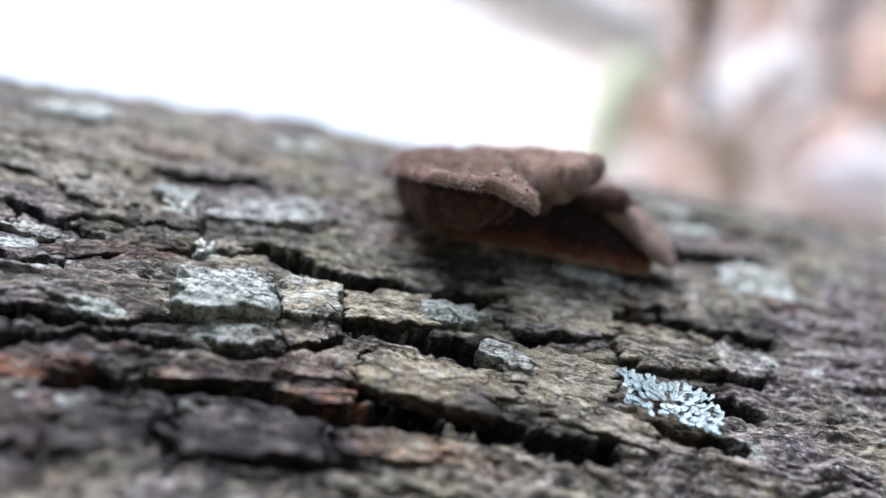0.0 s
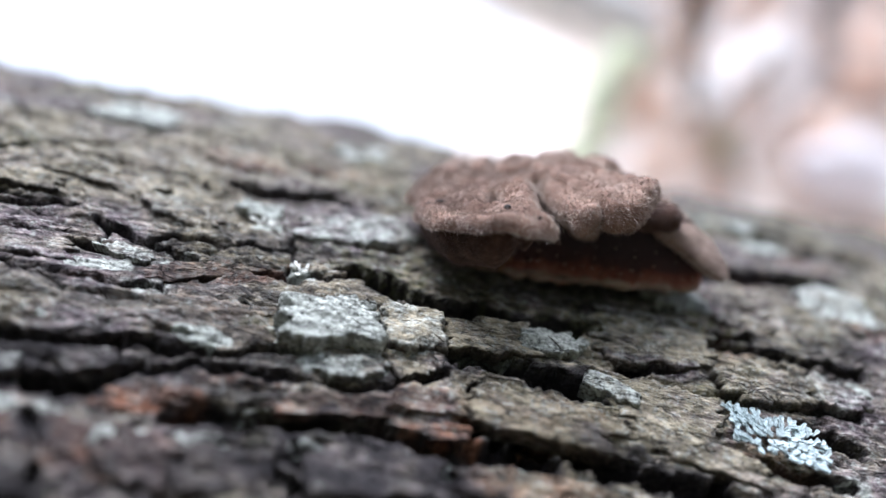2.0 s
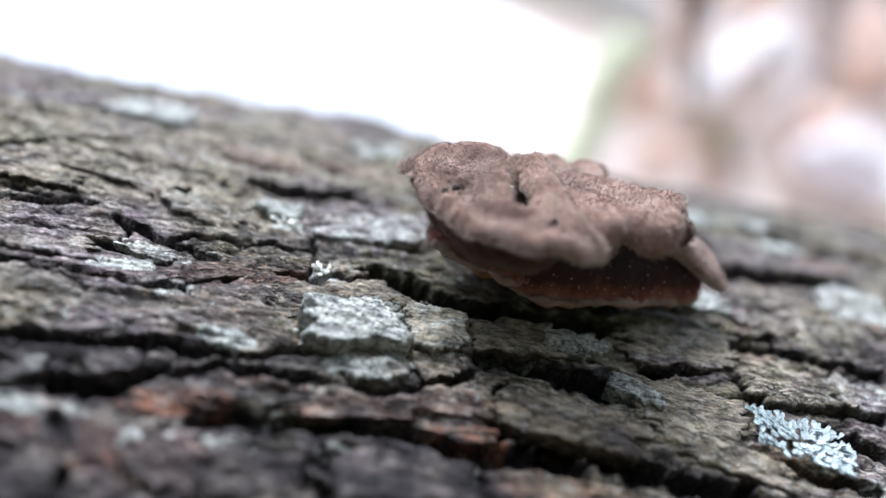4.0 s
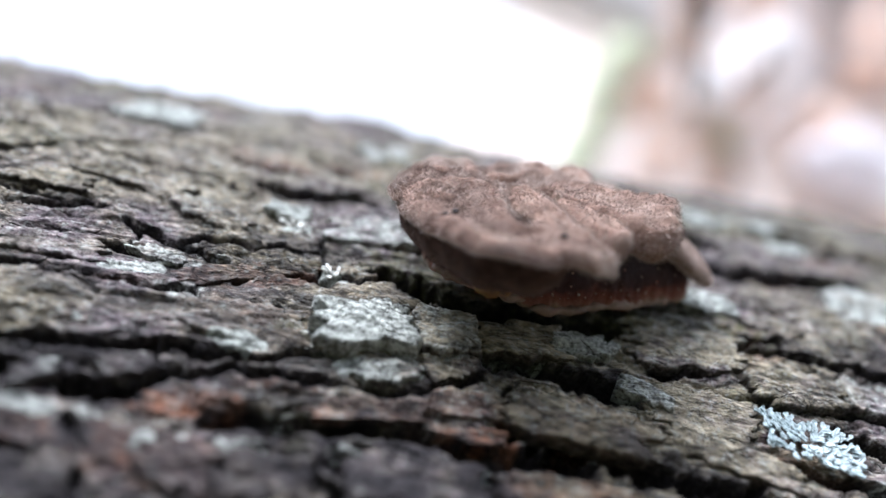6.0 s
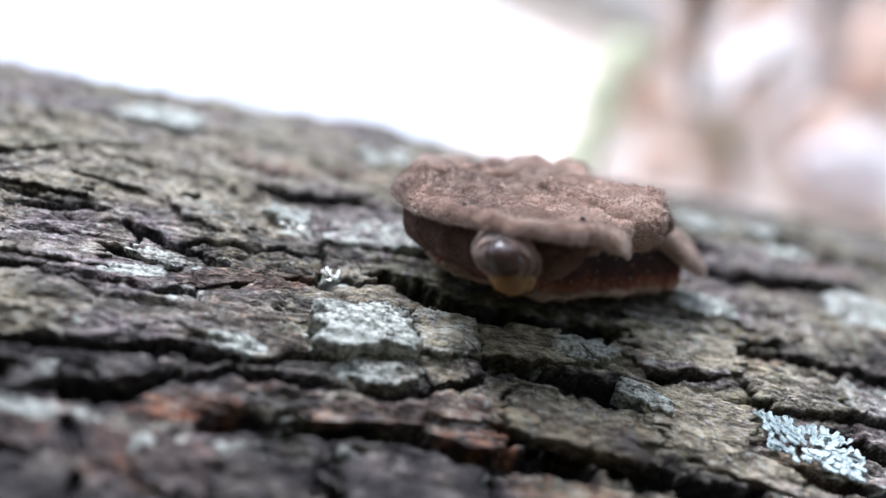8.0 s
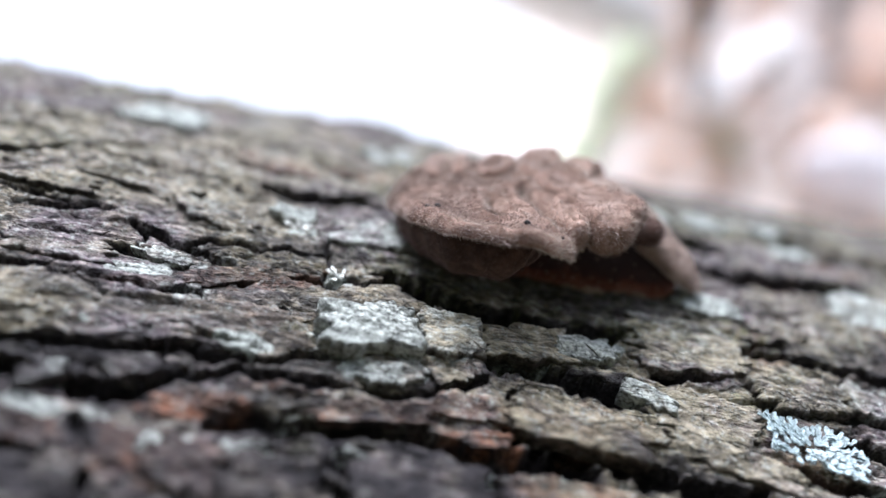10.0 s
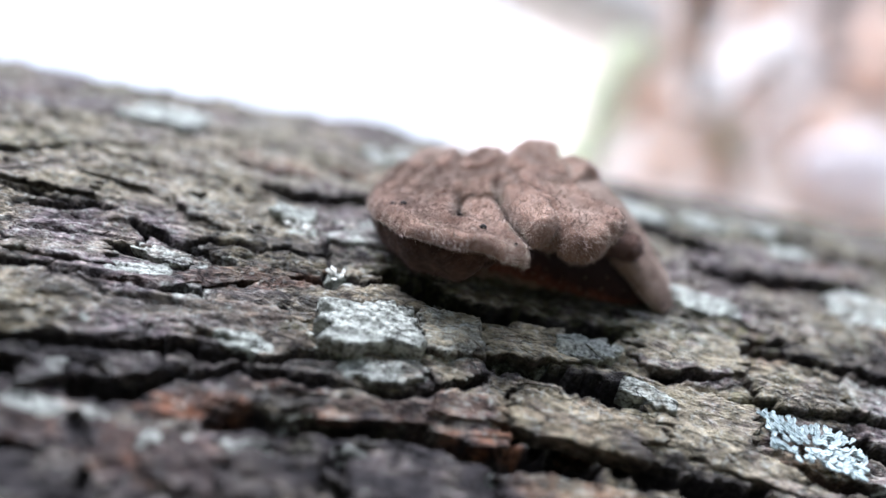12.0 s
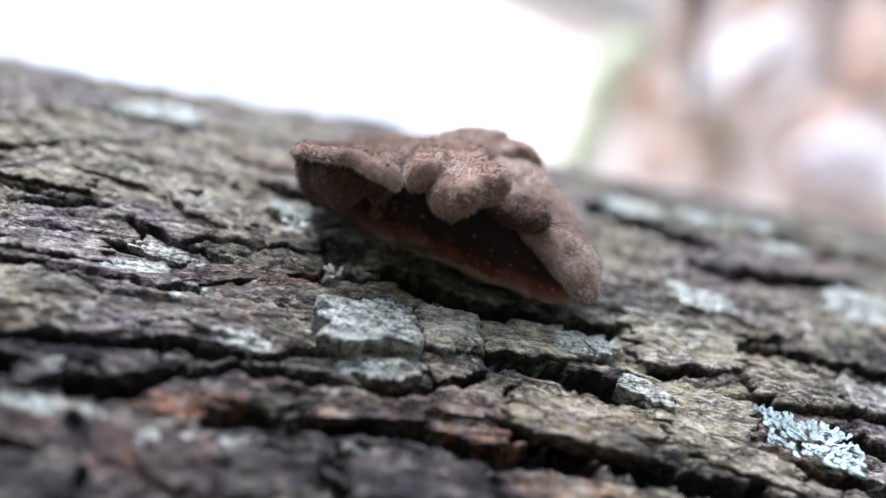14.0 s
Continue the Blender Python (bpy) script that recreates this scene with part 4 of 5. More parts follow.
def sheet_mesh(name, lobes, top=0.9, low=1.3, rim=1.2, seed=1, drop=0.0, step=0.24, droop=None, lumps=1.0, flute=0.0, slits=SLITS):
    """A soft flat lobe of the back: lobed outline, rounded thick edge, lumpy hollowed top.
    droop: (x, y, way x, way y, amount), how it sinks past a line; flute: fine ribs towards the edge."""
    pts = np.array([p for stroke in lobes for p in stroke])
    xs = np.arange(pts[:, 0].min() - 4, pts[:, 0].max() + 4, step)
    ys = np.arange(pts[:, 1].min() - 4, pts[:, 1].max() + 4, step)

    def field(x, y):
        d = lobes_distance(x, y, lobes) + 0.16 * gradient_noise(x / 1.7, y / 1.7, seed) + 0.07 * gradient_noise(x / 0.7, y / 0.7, seed + 5)
        return np.maximum(d, -lobes_distance(x, y, slits, 0))

    X, Y = np.meshgrid(xs, ys, indexing="ij")
    f = field(X, Y)
    quads = grid_quads(len(xs), len(ys))
    inside = (f.ravel() < 0.55 * step)[quads].all(1)
    quads = quads[inside]
    used, inv = np.unique(quads, return_inverse=True)
    quads = inv.reshape(-1, 4)
    x, y = X.ravel()[used], Y.ravel()[used]
    count = np.bincount(quads.ravel(), minlength=len(used))
    edge = count < 4
    for _ in range(3):
        g = field(x, y)
        gx, gy = (field(x + 0.02, y) - g) / 0.02, (field(x, y + 0.02) - g) / 0.02
        gg = np.maximum(gx * gx + gy * gy, 0.3)
        x, y = np.where(edge, x - g * gx / gg, x), np.where(edge, y - g * gy / gg, y)
    d = np.where(edge, 0.0, np.maximum(-field(x, y), 0.0))
    round_ = np.sqrt(np.clip(1 - (1 - np.clip(d / rim, 0, 1)) ** 2, 0, 1))
    relief = lumps * (0.30 * layered(x / 3.2, y / 3.2, seed + 2, 2) + 0.14 * layered(x / 1.1, y / 1.1, seed + 7, 2))
    hollow = 0.16 * np.exp(-((d - 0.8) / 0.5) ** 2) - 0.20 * ease(1.4, 3.2, d)
    if flute:
        ang = np.arctan2(y - pts[-1, 1] + 1.5 * (pts[-1, 1] - pts[0, 1]) / max(np.hypot(*(pts[-1, :2] - pts[0, :2])), 1), x - pts[-1, 0] + 1.5 * (pts[-1, 0] - pts[0, 0]) / max(np.hypot(*(pts[-1, :2] - pts[0, :2])), 1))
        hollow = hollow + flute * np.sin(16 * ang + seed) * np.exp(-((d - 0.5) / 0.6) ** 2)
    mid = back_plane(x, y) - 0.75 + drop
    if droop:
        s = (x - droop[0]) * droop[2] + (y - droop[1]) * droop[3]
        mid = mid - droop[4] * np.clip(s, 0, 9) ** 2
    zt = mid + round_ * (top + relief + hollow)
    zb = mid - round_ * (low + 0.2 * relief)
    n = len(x)
    remap = np.where(edge, np.arange(n), np.arange(n) + n)
    verts = np.concatenate([np.stack([x, y, zt], -1), np.stack([x, y, zb], -1)])
    me = arrays(name, verts * MM, np.concatenate([quads, remap[quads][:, ::-1]]))
    bm = bmesh.new()
    bm.from_mesh(me)
    bmesh.ops.delete(bm, geom=[v for v in bm.verts if not v.link_faces], context="VERTS")
    bmesh.ops.recalc_face_normals(bm, faces=bm.faces)
    bm.to_mesh(me)
    bm.free()
    co = np.empty(len(me.vertices) * 3, np.float32)
    me.vertices.foreach_get("co", co)
    co = co.reshape(-1, 3) / MM
    me.attributes.new("margin", "FLOAT", "POINT").data.foreach_set("value", (1 - ease(0.8, 3.2, -field(co[:, 0], co[:, 1]))).astype(np.float32))
    return me


def flank_mesh(name, stations, seed):
    """The soft body wall over the creeping sole; stations are (x, middle y, half width at the sole, height)."""
    st = spline(stations, 16)
    side = spline([(0.0, 0.0), (0.62, 0.0), (0.97, 0.0), (1.05, 0.05), (1.03, 0.14), (0.99, 0.28), (0.93, 0.5), (0.86, 0.74), (0.70, 0.93), (0.35, 1.0), (0.0, 1.0)], 3)
    ring = np.concatenate([side[:-1], (side * (-1, 1))[:0:-1]])
    m = len(ring)
    verts = []
    for k, (x, yc, wide, high) in enumerate(st):
        t = k / (len(st) - 1)
        cap = math.sqrt(max(1 - max((t - 0.88) / 0.12, (0.12 - t) / 0.12, 0) ** 2, 0.02))
        w, h = wide * (0.35 + 0.65 * cap), high * (0.5 + 0.5 * cap)
        zz = ring[:, 1] * h
        pleat = 1 + 0.022 * np.sin(6.5 * x + 1.3 * np.sin(0.9 * x)) * np.exp(-((zz - 0.9) / 0.9) ** 2)
        verts.append(np.stack([np.full(m, x), yc + ring[:, 0] * w * pleat, zz], -1))
    verts = np.concatenate(verts)
    mid = np.repeat(np.stack([st[:, 0], st[:, 1], st[:, 3] / 2], -1), m, 0)
    out = verts - mid
    out /= np.maximum(np.linalg.norm(out, axis=1), 1e-6)[:, None]
    verts = lump(verts, out, 0.16, 0.7, seed)
    me = arrays(name, verts * MM, grid_quads(len(st), m, True))
    bm = bmesh.new()
    bm.from_mesh(me)
    bm.verts.ensure_lookup_table()
    last = (len(st) - 1) * m
    bm.faces.new([bm.verts[i] for i in range(m)])
    bm.faces.new([bm.verts[last + i] for i in range(m)])
    bmesh.ops.recalc_face_normals(bm, faces=bm.faces)
    bm.to_mesh(me)
    bm.free()
    return me


PIVOT = Vector((-1.0, 1.0, 4.0)) * MM   # where the front bends on the rear
HINGE = Vector((8.5, 4.5, 6.4)) * MM    # where the lip turns on the front

cat = tagged(new("caterpillar"), "brown furry slug caterpillar with curled flattened arms on bark", "caterpillar")
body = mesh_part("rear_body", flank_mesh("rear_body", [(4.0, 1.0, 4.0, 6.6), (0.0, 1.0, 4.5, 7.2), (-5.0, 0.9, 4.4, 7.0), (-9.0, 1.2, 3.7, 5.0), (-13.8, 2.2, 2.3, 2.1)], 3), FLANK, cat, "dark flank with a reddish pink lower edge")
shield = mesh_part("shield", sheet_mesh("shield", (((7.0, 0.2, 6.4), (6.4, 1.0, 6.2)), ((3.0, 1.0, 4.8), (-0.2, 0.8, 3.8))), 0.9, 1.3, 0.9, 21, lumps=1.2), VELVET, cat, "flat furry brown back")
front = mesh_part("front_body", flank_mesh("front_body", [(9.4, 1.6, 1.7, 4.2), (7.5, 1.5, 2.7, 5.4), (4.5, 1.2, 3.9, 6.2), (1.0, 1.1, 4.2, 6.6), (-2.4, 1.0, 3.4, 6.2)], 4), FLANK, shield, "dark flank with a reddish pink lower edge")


def foot_margin(owner, line, wide, seed):
    """The pale soft scalloped edge of the creeping sole, with a row of tiny beads over it."""
    mesh_part("sole_edge", limb_mesh("sole_edge", line, wide, [0.34] * len(line), 0.5, 16, 16, seed), SOLE, owner, "pale pinkish edge of the sole")
    bm = bmesh.new()
    rng = random.Random(seed)
    for lift, reach in ((1.35, 0.42), (2.5, 0.28), (3.6, 0.10)):
        for x, y, z in spline([(a, b + reach, c + lift) for a, b, c in line], 6 if lift < 2 else 3):
            bmesh.ops.create_icosphere(bm, subdivisions=1, radius=rng.uniform(0.05, 0.13) * MM, matrix=Matrix.Translation(Vector((x, y + rng.uniform(-0.1, 0.1), z + rng.uniform(-0.35, 0.35))) * MM))
    part("beads", bm, SOLE, owner, "rows of tiny pale beads")


foot_margin(shield, [(8.9, 3.2, 0.3), (7.2, 4.3, 0.22), (4.6, 5.1, 0.18), (1.5, 5.6, 0.15)], [0.25, 0.4, 0.45, 0.45], 3)
foot_margin(cat, [(2.5, 5.5, 0.15), (-2.0, 5.6, 0.15), (-7.0, 5.1, 0.15), (-12.5, 4.3, 0.15)], [0.45, 0.45, 0.4, 0.3], 4)
ARMS = (   # on what it sits, its strokes, thickness above and below, drop, skin, hairs, droop, ribs
    (shield, (((10.8, 2.5, 2.3), (9.4, 6.3, 2.6), (7.2, 9.6, 2.6), (4.2, 11.5, 2.2), (1.4, 12.2, 1.6), (0.1, 12.2, 1.0)), ((4.0, 3.4, 1.3), (3.3, 6.4, 1.4), (2.2, 9.8, 1.6), (2.2, 11.0, 1.5)), ((8.3, 3.2, 2.9), (7.6, 6.5, 2.4))), 0.85, 0.12, 0.04, VELVET, 16000, (3.0, 11.0, -0.95, 0.3, 0.10), 0.05),
    (shield, (((0.8, 3.4, 1.5), (-0.5, 7.4, 1.75), (-0.9, 9.2, 1.75)),), 1.0, 1.2, -0.05, VELVET, 3900, (-0.6, 8.0, -0.3, 0.95, 0.05), 0.09),
    (cat, (((-0.6, 2.2, 2.3), (-3.6, 6.6, 2.5), (-5.3, 6.4, 2.2)), ((-2.6, 5.0, 2.0), (-4.2, 8.2, 2.2))), 1.05, 1.3, 0.36, VELVET, 6000, (-3.0, 6.6, -0.2, 0.98, 0.07), 0.10),
    (cat, (((-1.0, 3.2, 1.3), (-2.4, 4.9, 1.0), (-3.0, 5.5, 0.7)),), 0.8, 0.9, -3.1, VELVET, 1500, None, 0.05),
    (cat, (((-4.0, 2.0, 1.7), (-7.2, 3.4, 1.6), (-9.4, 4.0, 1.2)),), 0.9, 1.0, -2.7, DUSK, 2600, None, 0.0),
    (shield, (((8.4, -2.5, 2.4), (7.8, -5.8, 2.2), (7.2, -7.4, 1.7)),), 0.9, 1.2, 0.04, VELVET, 3600, None, 0.05),
    (shield, (((3.8, -2.5, 2.2), (3.2, -4.2, 1.6), (2.8, -4.9, 1.1)),), 0.9, 1.1, 0.08, VELVET, 2600, None, 0.05),
    (cat, (((0.5, -1.0, 2.4), (-0.1, -5.0, 1.8), (-0.4, -6.2, 1.3)),), 1.0, 1.2, 0.15, VELVET, 4200, None, 0.05),
    (cat, (((-1.5, 0.0, 2.3), (-3.4, -3.2, 1.7), (-5.2, -4.4, 1.2)),), 0.9, 1.1, -0.05, VELVET, 3000, (-3.0, -3.0, -0.8, -0.5, 0.16), 0.05),
)
arms = []
for k, (owner, strokes, above, below, drop, mat, hairs, droop, ribs) in enumerate(ARMS):
    arm = mesh_part("arm", sheet_mesh("arm", strokes, above, below, 0.8, 30 + 7 * k, drop, droop=droop, lumps=0.8, flute=ribs, slits=LIP_SLITS if k == 0 else SLITS), mat, cat if k == 0 else owner, "curled flattened velvety arm" if mat is VELVET else "short dark velvety arm")
    arms.append(arm)
    way = np.array(strokes[0][-1][:2]) - np.array(strokes[0][0][:2])
    way = way / np.linalg.norm(way)
    coat = owner if owner is shield and k else arm
    fur(arm, hairs // 16, 0.45, (way[0], way[1], 0.0), 140 + k, FUR_PALE if mat is VELVET else FUR_DARK, 0.018, lean=0.6, parent=coat)
    fur(arm, int(hairs * 2.2), 0.25, (way[0], way[1], 0.0), 40 + k, FUR if mat is VELVET else FUR_DIM, 0.017, parent=coat)
# the shade below the lip is put into this part's dark colour
curl = mesh_part("curled_underside", sheet_mesh("curled_underside", [[(x - 0.15, y - 0.35, r * 0.93) for x, y, r in stroke] for stroke in (ARMS[0][1][0][:4], ARMS[0][1][1][:3], ARMS[0][1][2])], 0.1, 4.4, 3.8, 77, -0.12, droop=ARMS[0][7], slits=LIP_SLITS), DUSK, arms[0], "curled underside of the lip with its shade painted in")
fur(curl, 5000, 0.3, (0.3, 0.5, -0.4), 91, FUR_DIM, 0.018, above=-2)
tail = mesh_part("tail", limb_mesh("tail", [(0.0, -0.5, 7.2), (-6.0, 0.3, 6.8), (-11.2, 1.9, 4.4), (-15.8, 3.6, 1.4)], [3.0, 3.4, 3.0, 2.0], [1.2, 1.2, 1.0, 0.7], 0.28, 28, 10, 30),
                 VELVET, cat, "broad rounded furry tail lobe")
fur(tail, 600, 0.45, (-0.9, 0.1, -0.3), 161, FUR_PALE, 0.018, lean=0.6)
fur(tail, 16000, 0.26, (-0.9, 0.1, -0.3), 61, width=0.017)
fur(shield, 3600, 0.7, (-0.5, 0.2, 0.15), 65, FUR_PALE, 0.02, 0.2, 0.7)
fur(shield, 40000, 0.36, (-0.5, 0.1, 0.1), 62, width=0.018, above=-0.5, lean=0.55)
fur(front, 1000, 0.4, (-0.5, 0.2, -0.2), 63, FUR_DARK, 0.02, parent=shield)
fur(body, 1000, 0.4, (-0.5, 0.2, -0.2), 64, FUR_DARK, 0.02)


# a flat dark blob that paints a hollow's shade onto the fur
def pit(x, y, z, r, owner, long=1.0, turn=0.0):
    return mesh_part("pit", blob_mesh("pit", (x, y, z), (r * long, r, 0.2), 0.1, 1.2, int(r * 100), 16, 10, turn), PIT_SHADE, owner, "dark blob painted as the shade of a hollow")


for px, py, lift, r, owner, long, turn in ((10.3, 7.4, 0.16, 0.28, arms[0], 1.0, 0.0), (9.6, 6.9, 0.1, 0.22, arms[0], 1.6, 0.8), (3.0, 11.2, 0.2, 0.22, arms[0], 1.2, 0.3), (0.4, 12.4, -0.6, 0.14, arms[0], 1.0, 0.0), (6.4, -5.6, 0.2, 0.42, shield, 1.7, 0.4)):
    pit(px, py, float(back_plane(np.array(px), np.array(py))) + lift, r, owner, long, turn)


def bristles(owner, spots, length, way, seed):
    """A few stiff black hairs."""
    bm = bmesh.new()
    rng = random.Random(seed)
    for spot in spots:
        a = Vector(spot)
        b = a + (Vector(way) + Vector((rng.uniform(-0.5, 0.5), rng.uniform(-0.5, 0.5), rng.uniform(-0.4, 0.4)))) * length * rng.uniform(0.6, 1.2)
        s = Vector((0.02, 0.03, 0.03))
        bm.faces.new([bm.verts.new(p * MM) for p in (a - s, a + s, b)])
    part("bristles", bm, FUR_DARK, owner, "stiff black bristles")


bristles(cat, [(-10.6, 3.6 + 0.12 * k, 6.4 + 0.1 * math.sin(3 * k)) for k in range(10)], 1.8, (-1, 0.1, 0.15), 3)
bristles(cat, [(-3.6 - 0.1 * k, -5.0 - 0.1 * k, 7.6) for k in range(7)], 1.0, (-0.6, -0.6, 0.5), 4)
bristles(cat, [(-0.2 - 0.2 * k, -6.6, 7.2) for k in range(6)], 0.9, (-0.2, -0.8, 0.6), 5)
bristles(shield, [(11.6 - 0.3 * k, -3.8 - 0.25 * k, 6.6) for k in range(6)], 0.9, (0.2, -0.5, 0.8), 6)
bristles(shield, [(6.4 + 0.4 * k, -5.2 + 0.1 * k, 7.6) for k in range(6)], 0.5, (0.1, -0.3, 0.9), 7)

FACE = Vector((0.55, 0.83, 0.0))   # the way the head looks
head = mesh_part("head", blob_mesh("head", (0, 0, 0), (3.2, 2.8, 2.5), 0.35, 0.7, 5), FOLD, shield, "soft folded head with a dark face")
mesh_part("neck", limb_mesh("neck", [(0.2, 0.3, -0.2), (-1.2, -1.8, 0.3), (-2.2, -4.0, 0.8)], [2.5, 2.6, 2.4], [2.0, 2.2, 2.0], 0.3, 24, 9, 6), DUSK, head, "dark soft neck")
mesh_part("throat", blob_mesh("throat", (-0.3, 1.45, -1.4), (2.0, 1.9, 1.45), 0.38, 0.9, 6), AMBER, head, "translucent amber throat")
for r, out, wide in ((2.6, 1.2, 0.32), (2.0, 2.0, 0.28), (1.5, 2.5, 0.2)):
    n, m = 40, 10
    th, ph = np.meshgrid(np.linspace(0, 2 * np.pi, n, endpoint=False), np.linspace(0, 2 * np.pi, m, endpoint=False), indexing="ij")
    rr = r + wide * np.cos(ph) + 0.16 * np.sin(2 * th + r) + 0.07 * np.sin(5 * th + 3 * r)
    a, b, c = rr * np.cos(th), 0.86 * rr * np.sin(th), out + wide * np.sin(ph) + 0.14 * np.sin(3 * th + 2 * r)
    ring = np.stack([FACE.x * c - FACE.y * a, FACE.y * c + FACE.x * a, b], -1).reshape(-1, 3)
    quads = np.array([[i * m + j, ((i + 1) % n) * m + j, ((i + 1) % n) * m + (j + 1) % m, i * m + (j + 1) % m] for i in range(n) for j in range(m)])
    mesh_part("fold", arrays("fold", ring * MM, quads), FOLD, head, "translucent ring of folded skin")
mesh_part("face", blob_mesh("face", (1.05, 1.6, 0.3), (1.75, 1.7, 1.45), 0.12, 1.4, 7), CAPSULE, head, "glossy dark brown face")
# three of the mouthparts are pale, painting glints onto the glossy face
for k, (a, dz, r) in enumerate(((-0.75, 0.85, 0.30), (0.1, 1.0, 0.34), (0.75, 0.7, 0.30), (-0.45, 0.25, 0.40), (0.4, 0.2, 0.42), (-0.9, -0.1, 0.28), (0.0, -0.35, 0.34), (0.85, -0.2, 0.28))):
    out = 3.15 - 0.45 * a * a - 0.25 * abs(dz)
    mesh_part("mouthpart", blob_mesh("mouthpart", (FACE.x * out - FACE.y * a, FACE.y * out + FACE.x * a, dz + 0.1), (r * 1.05, r * 0.7, r * 0.45), 0.08, 2, k, 14, 10, 2.2), MOUTH if k in (1, 3, 6) else CAPSULE, head)
for piece in (head, *head.children):
    piece.data.transform(Matrix.Scale(0.84, 4))


# ---- the surroundings: ground, a stony leaf-strewn bank, stems and a shrub ----
def ground_height(x, y):
    """Flat clearing that rises into a bank behind the trunk's lower end."""
    bank = ease(0.37, 0.56, x) * ease(1.5, 2.6, y) * (1 - ease(9, 20, np.hypot(x, y)))
    return 1.3 * bank + 0.03 * layered(x / 0.7, y / 0.7, 91, 3) - 0.02


xs = axis_steps((-400, -6, 26), (-6, 8, 170), (8, 400, 26))
gx, gy = [g.ravel() for g in np.meshgrid(xs, xs, indexing="ij")]
ground = mesh_part("ground", arrays("ground", np.stack([gx, gy, ground_height(gx, gy)], -1), grid_quads(len(xs), len(xs))[:, ::-1]), LITTER)
tagged(ground, "pale brown soil and leaf litter", "ground", kind="structure")


def boulder(x, y, z, rx, ry, rz, mat, seed, label):
    n, m = 40, 26
    th, ph = np.meshgrid(np.linspace(0, np.pi, m), np.linspace(0, 2 * np.pi, n, endpoint=False), indexing="ij")
    d = np.stack([np.sin(th) * np.cos(ph), np.sin(th) * np.sin(ph), np.cos(th)], -1).reshape(-1, 3)
    k = np.array([1 + 0.30 * noise.noise(Vector(v) * 1.3 + Vector((seed, 0, 0))) + 0.12 * noise.noise(Vector(v) * 3.5 + Vector((0, seed, 0))) for v in d])
    me = arrays("boulder", d * k[:, None] * np.array((rx, ry, rz)), grid_quads(m, n, True))
    bm = bmesh.new()
    bm.from_mesh(me)
    bmesh.ops.remove_doubles(bm, verts=bm.verts, dist=1e-5)
    bmesh.ops.recalc_face_normals(bm, faces=bm.faces)
    bm.to_mesh(me)
    bm.free()
    ob = mesh_part("boulder", me, mat)
    ob.location = (x, y, z)
    return tagged(ob, label, "rock", "rocks on the bank")


def stem(name, line, wide, mat, label, category):
    me = limb_mesh(name, [tuple(1000 * c for c in p) for p in line], [1000 * w for w in wide], [1000 * w for w in wide], 6.0, 16, 8, 3, 2.0)
    return tagged(mesh_part(name, me, mat), label, category)


def leaf_scatter(name, spots, size, mat, label, category, seed):
    """Many small curled leaves, as one object."""
    rng = np.random.RandomState(seed)
    verts, quads = [], []
    for x, y, z in spots:
        q = Euler((rng.uniform(-0.9, 0.9), rng.uniform(-0.9, 0.9), rng.uniform(0, 6.3))).to_matrix()
        s = size * rng.uniform(0.6, 1.3)
        base = len(verts)
        for px, py, pz in ((-1, 0, 0.15), (-0.3, 0.42, 0.1), (0.5, 0.34, -0.05), (1, 0, 0.2), (0.5, -0.34, -0.05), (-0.3, -0.42, 0.1), (0.1, 0, -0.12)):
            verts.append(Vector((x, y, z)) + q @ Vector((px * s, py * s, pz * s)))
        for a, b, c in ((0, 1, 6), (1, 2, 6), (2, 3, 6), (3, 4, 6), (4, 5, 6), (5, 0, 6)):
            quads.append((base + a, base + b, base + c))
    ob = mesh_part(name, arrays(name, np.array([v[:] for v in verts]), np.array(quads)), mat)
    return tagged(ob, label, category, kind="stuff")


boulder(0.721, 2.045, 0.610, 0.088, 0.09, 0.096, ROCK_WHITE, 3, "white boulder on the leaf-strewn bank")
boulder(0.925, 2.084, 0.690, 0.098, 0.09, 0.112, ROCK, 5, "pale beige boulder on the leaf-strewn bank")
boulder(0.653, 2.400, 0.817, 0.105, 0.10, 0.165, ROCK_GREY, 7, "light grey boulder on the bank")
boulder(0.643, 2.077, 0.425, 0.120, 0.10, 0.072, ROCK_LILAC, 9, "pale lilac-grey boulder low on the bank")
boulder(1.070, 1.931, 0.416, 0.135, 0.11, 0.105, ROCK_LILAC, 10, "lilac-grey boulder low on the bank")
boulder(1.165, 1.887, 0.347, 0.075, 0.08, 0.090, ROCK_WHITE, 11, "white boulder at the foot of the bank")
boulder(1.198, 2.098, 0.709, 0.080, 0.08, 0.125, ROCK_TAN, 13, "orange-brown leaf-stained boulder on the bank")
boulder(1.017, 1.991, 0.525, 0.054, 0.06, 0.054, ROCK_TAN, 15, "small tan leaf-stained boulder on the bank")
stem("leaning_trunk", [(-0.05, 2.15, 1.08), (0.215, 2.15, 0.935), (0.34, 2.15, 0.880), (0.485, 2.15, 0.822), (0.63, 2.15, 0.770)], [0.125, 0.12, 0.115, 0.11, 0.10], WOOD_PALE, "grey weathered leaning dead trunk", "tree trunk")
stem("tree_stem", [(0.655, 1.95, 1.100), (0.657, 1.95, 0.916), (0.658, 1.95, 0.800), (0.659, 1.95, 0.715), (0.660, 1.97, 0.560)], [0.042, 0.040, 0.036, 0.026, 0.018], WOOD, "dark brown tree stem on the bank", "tree stem")
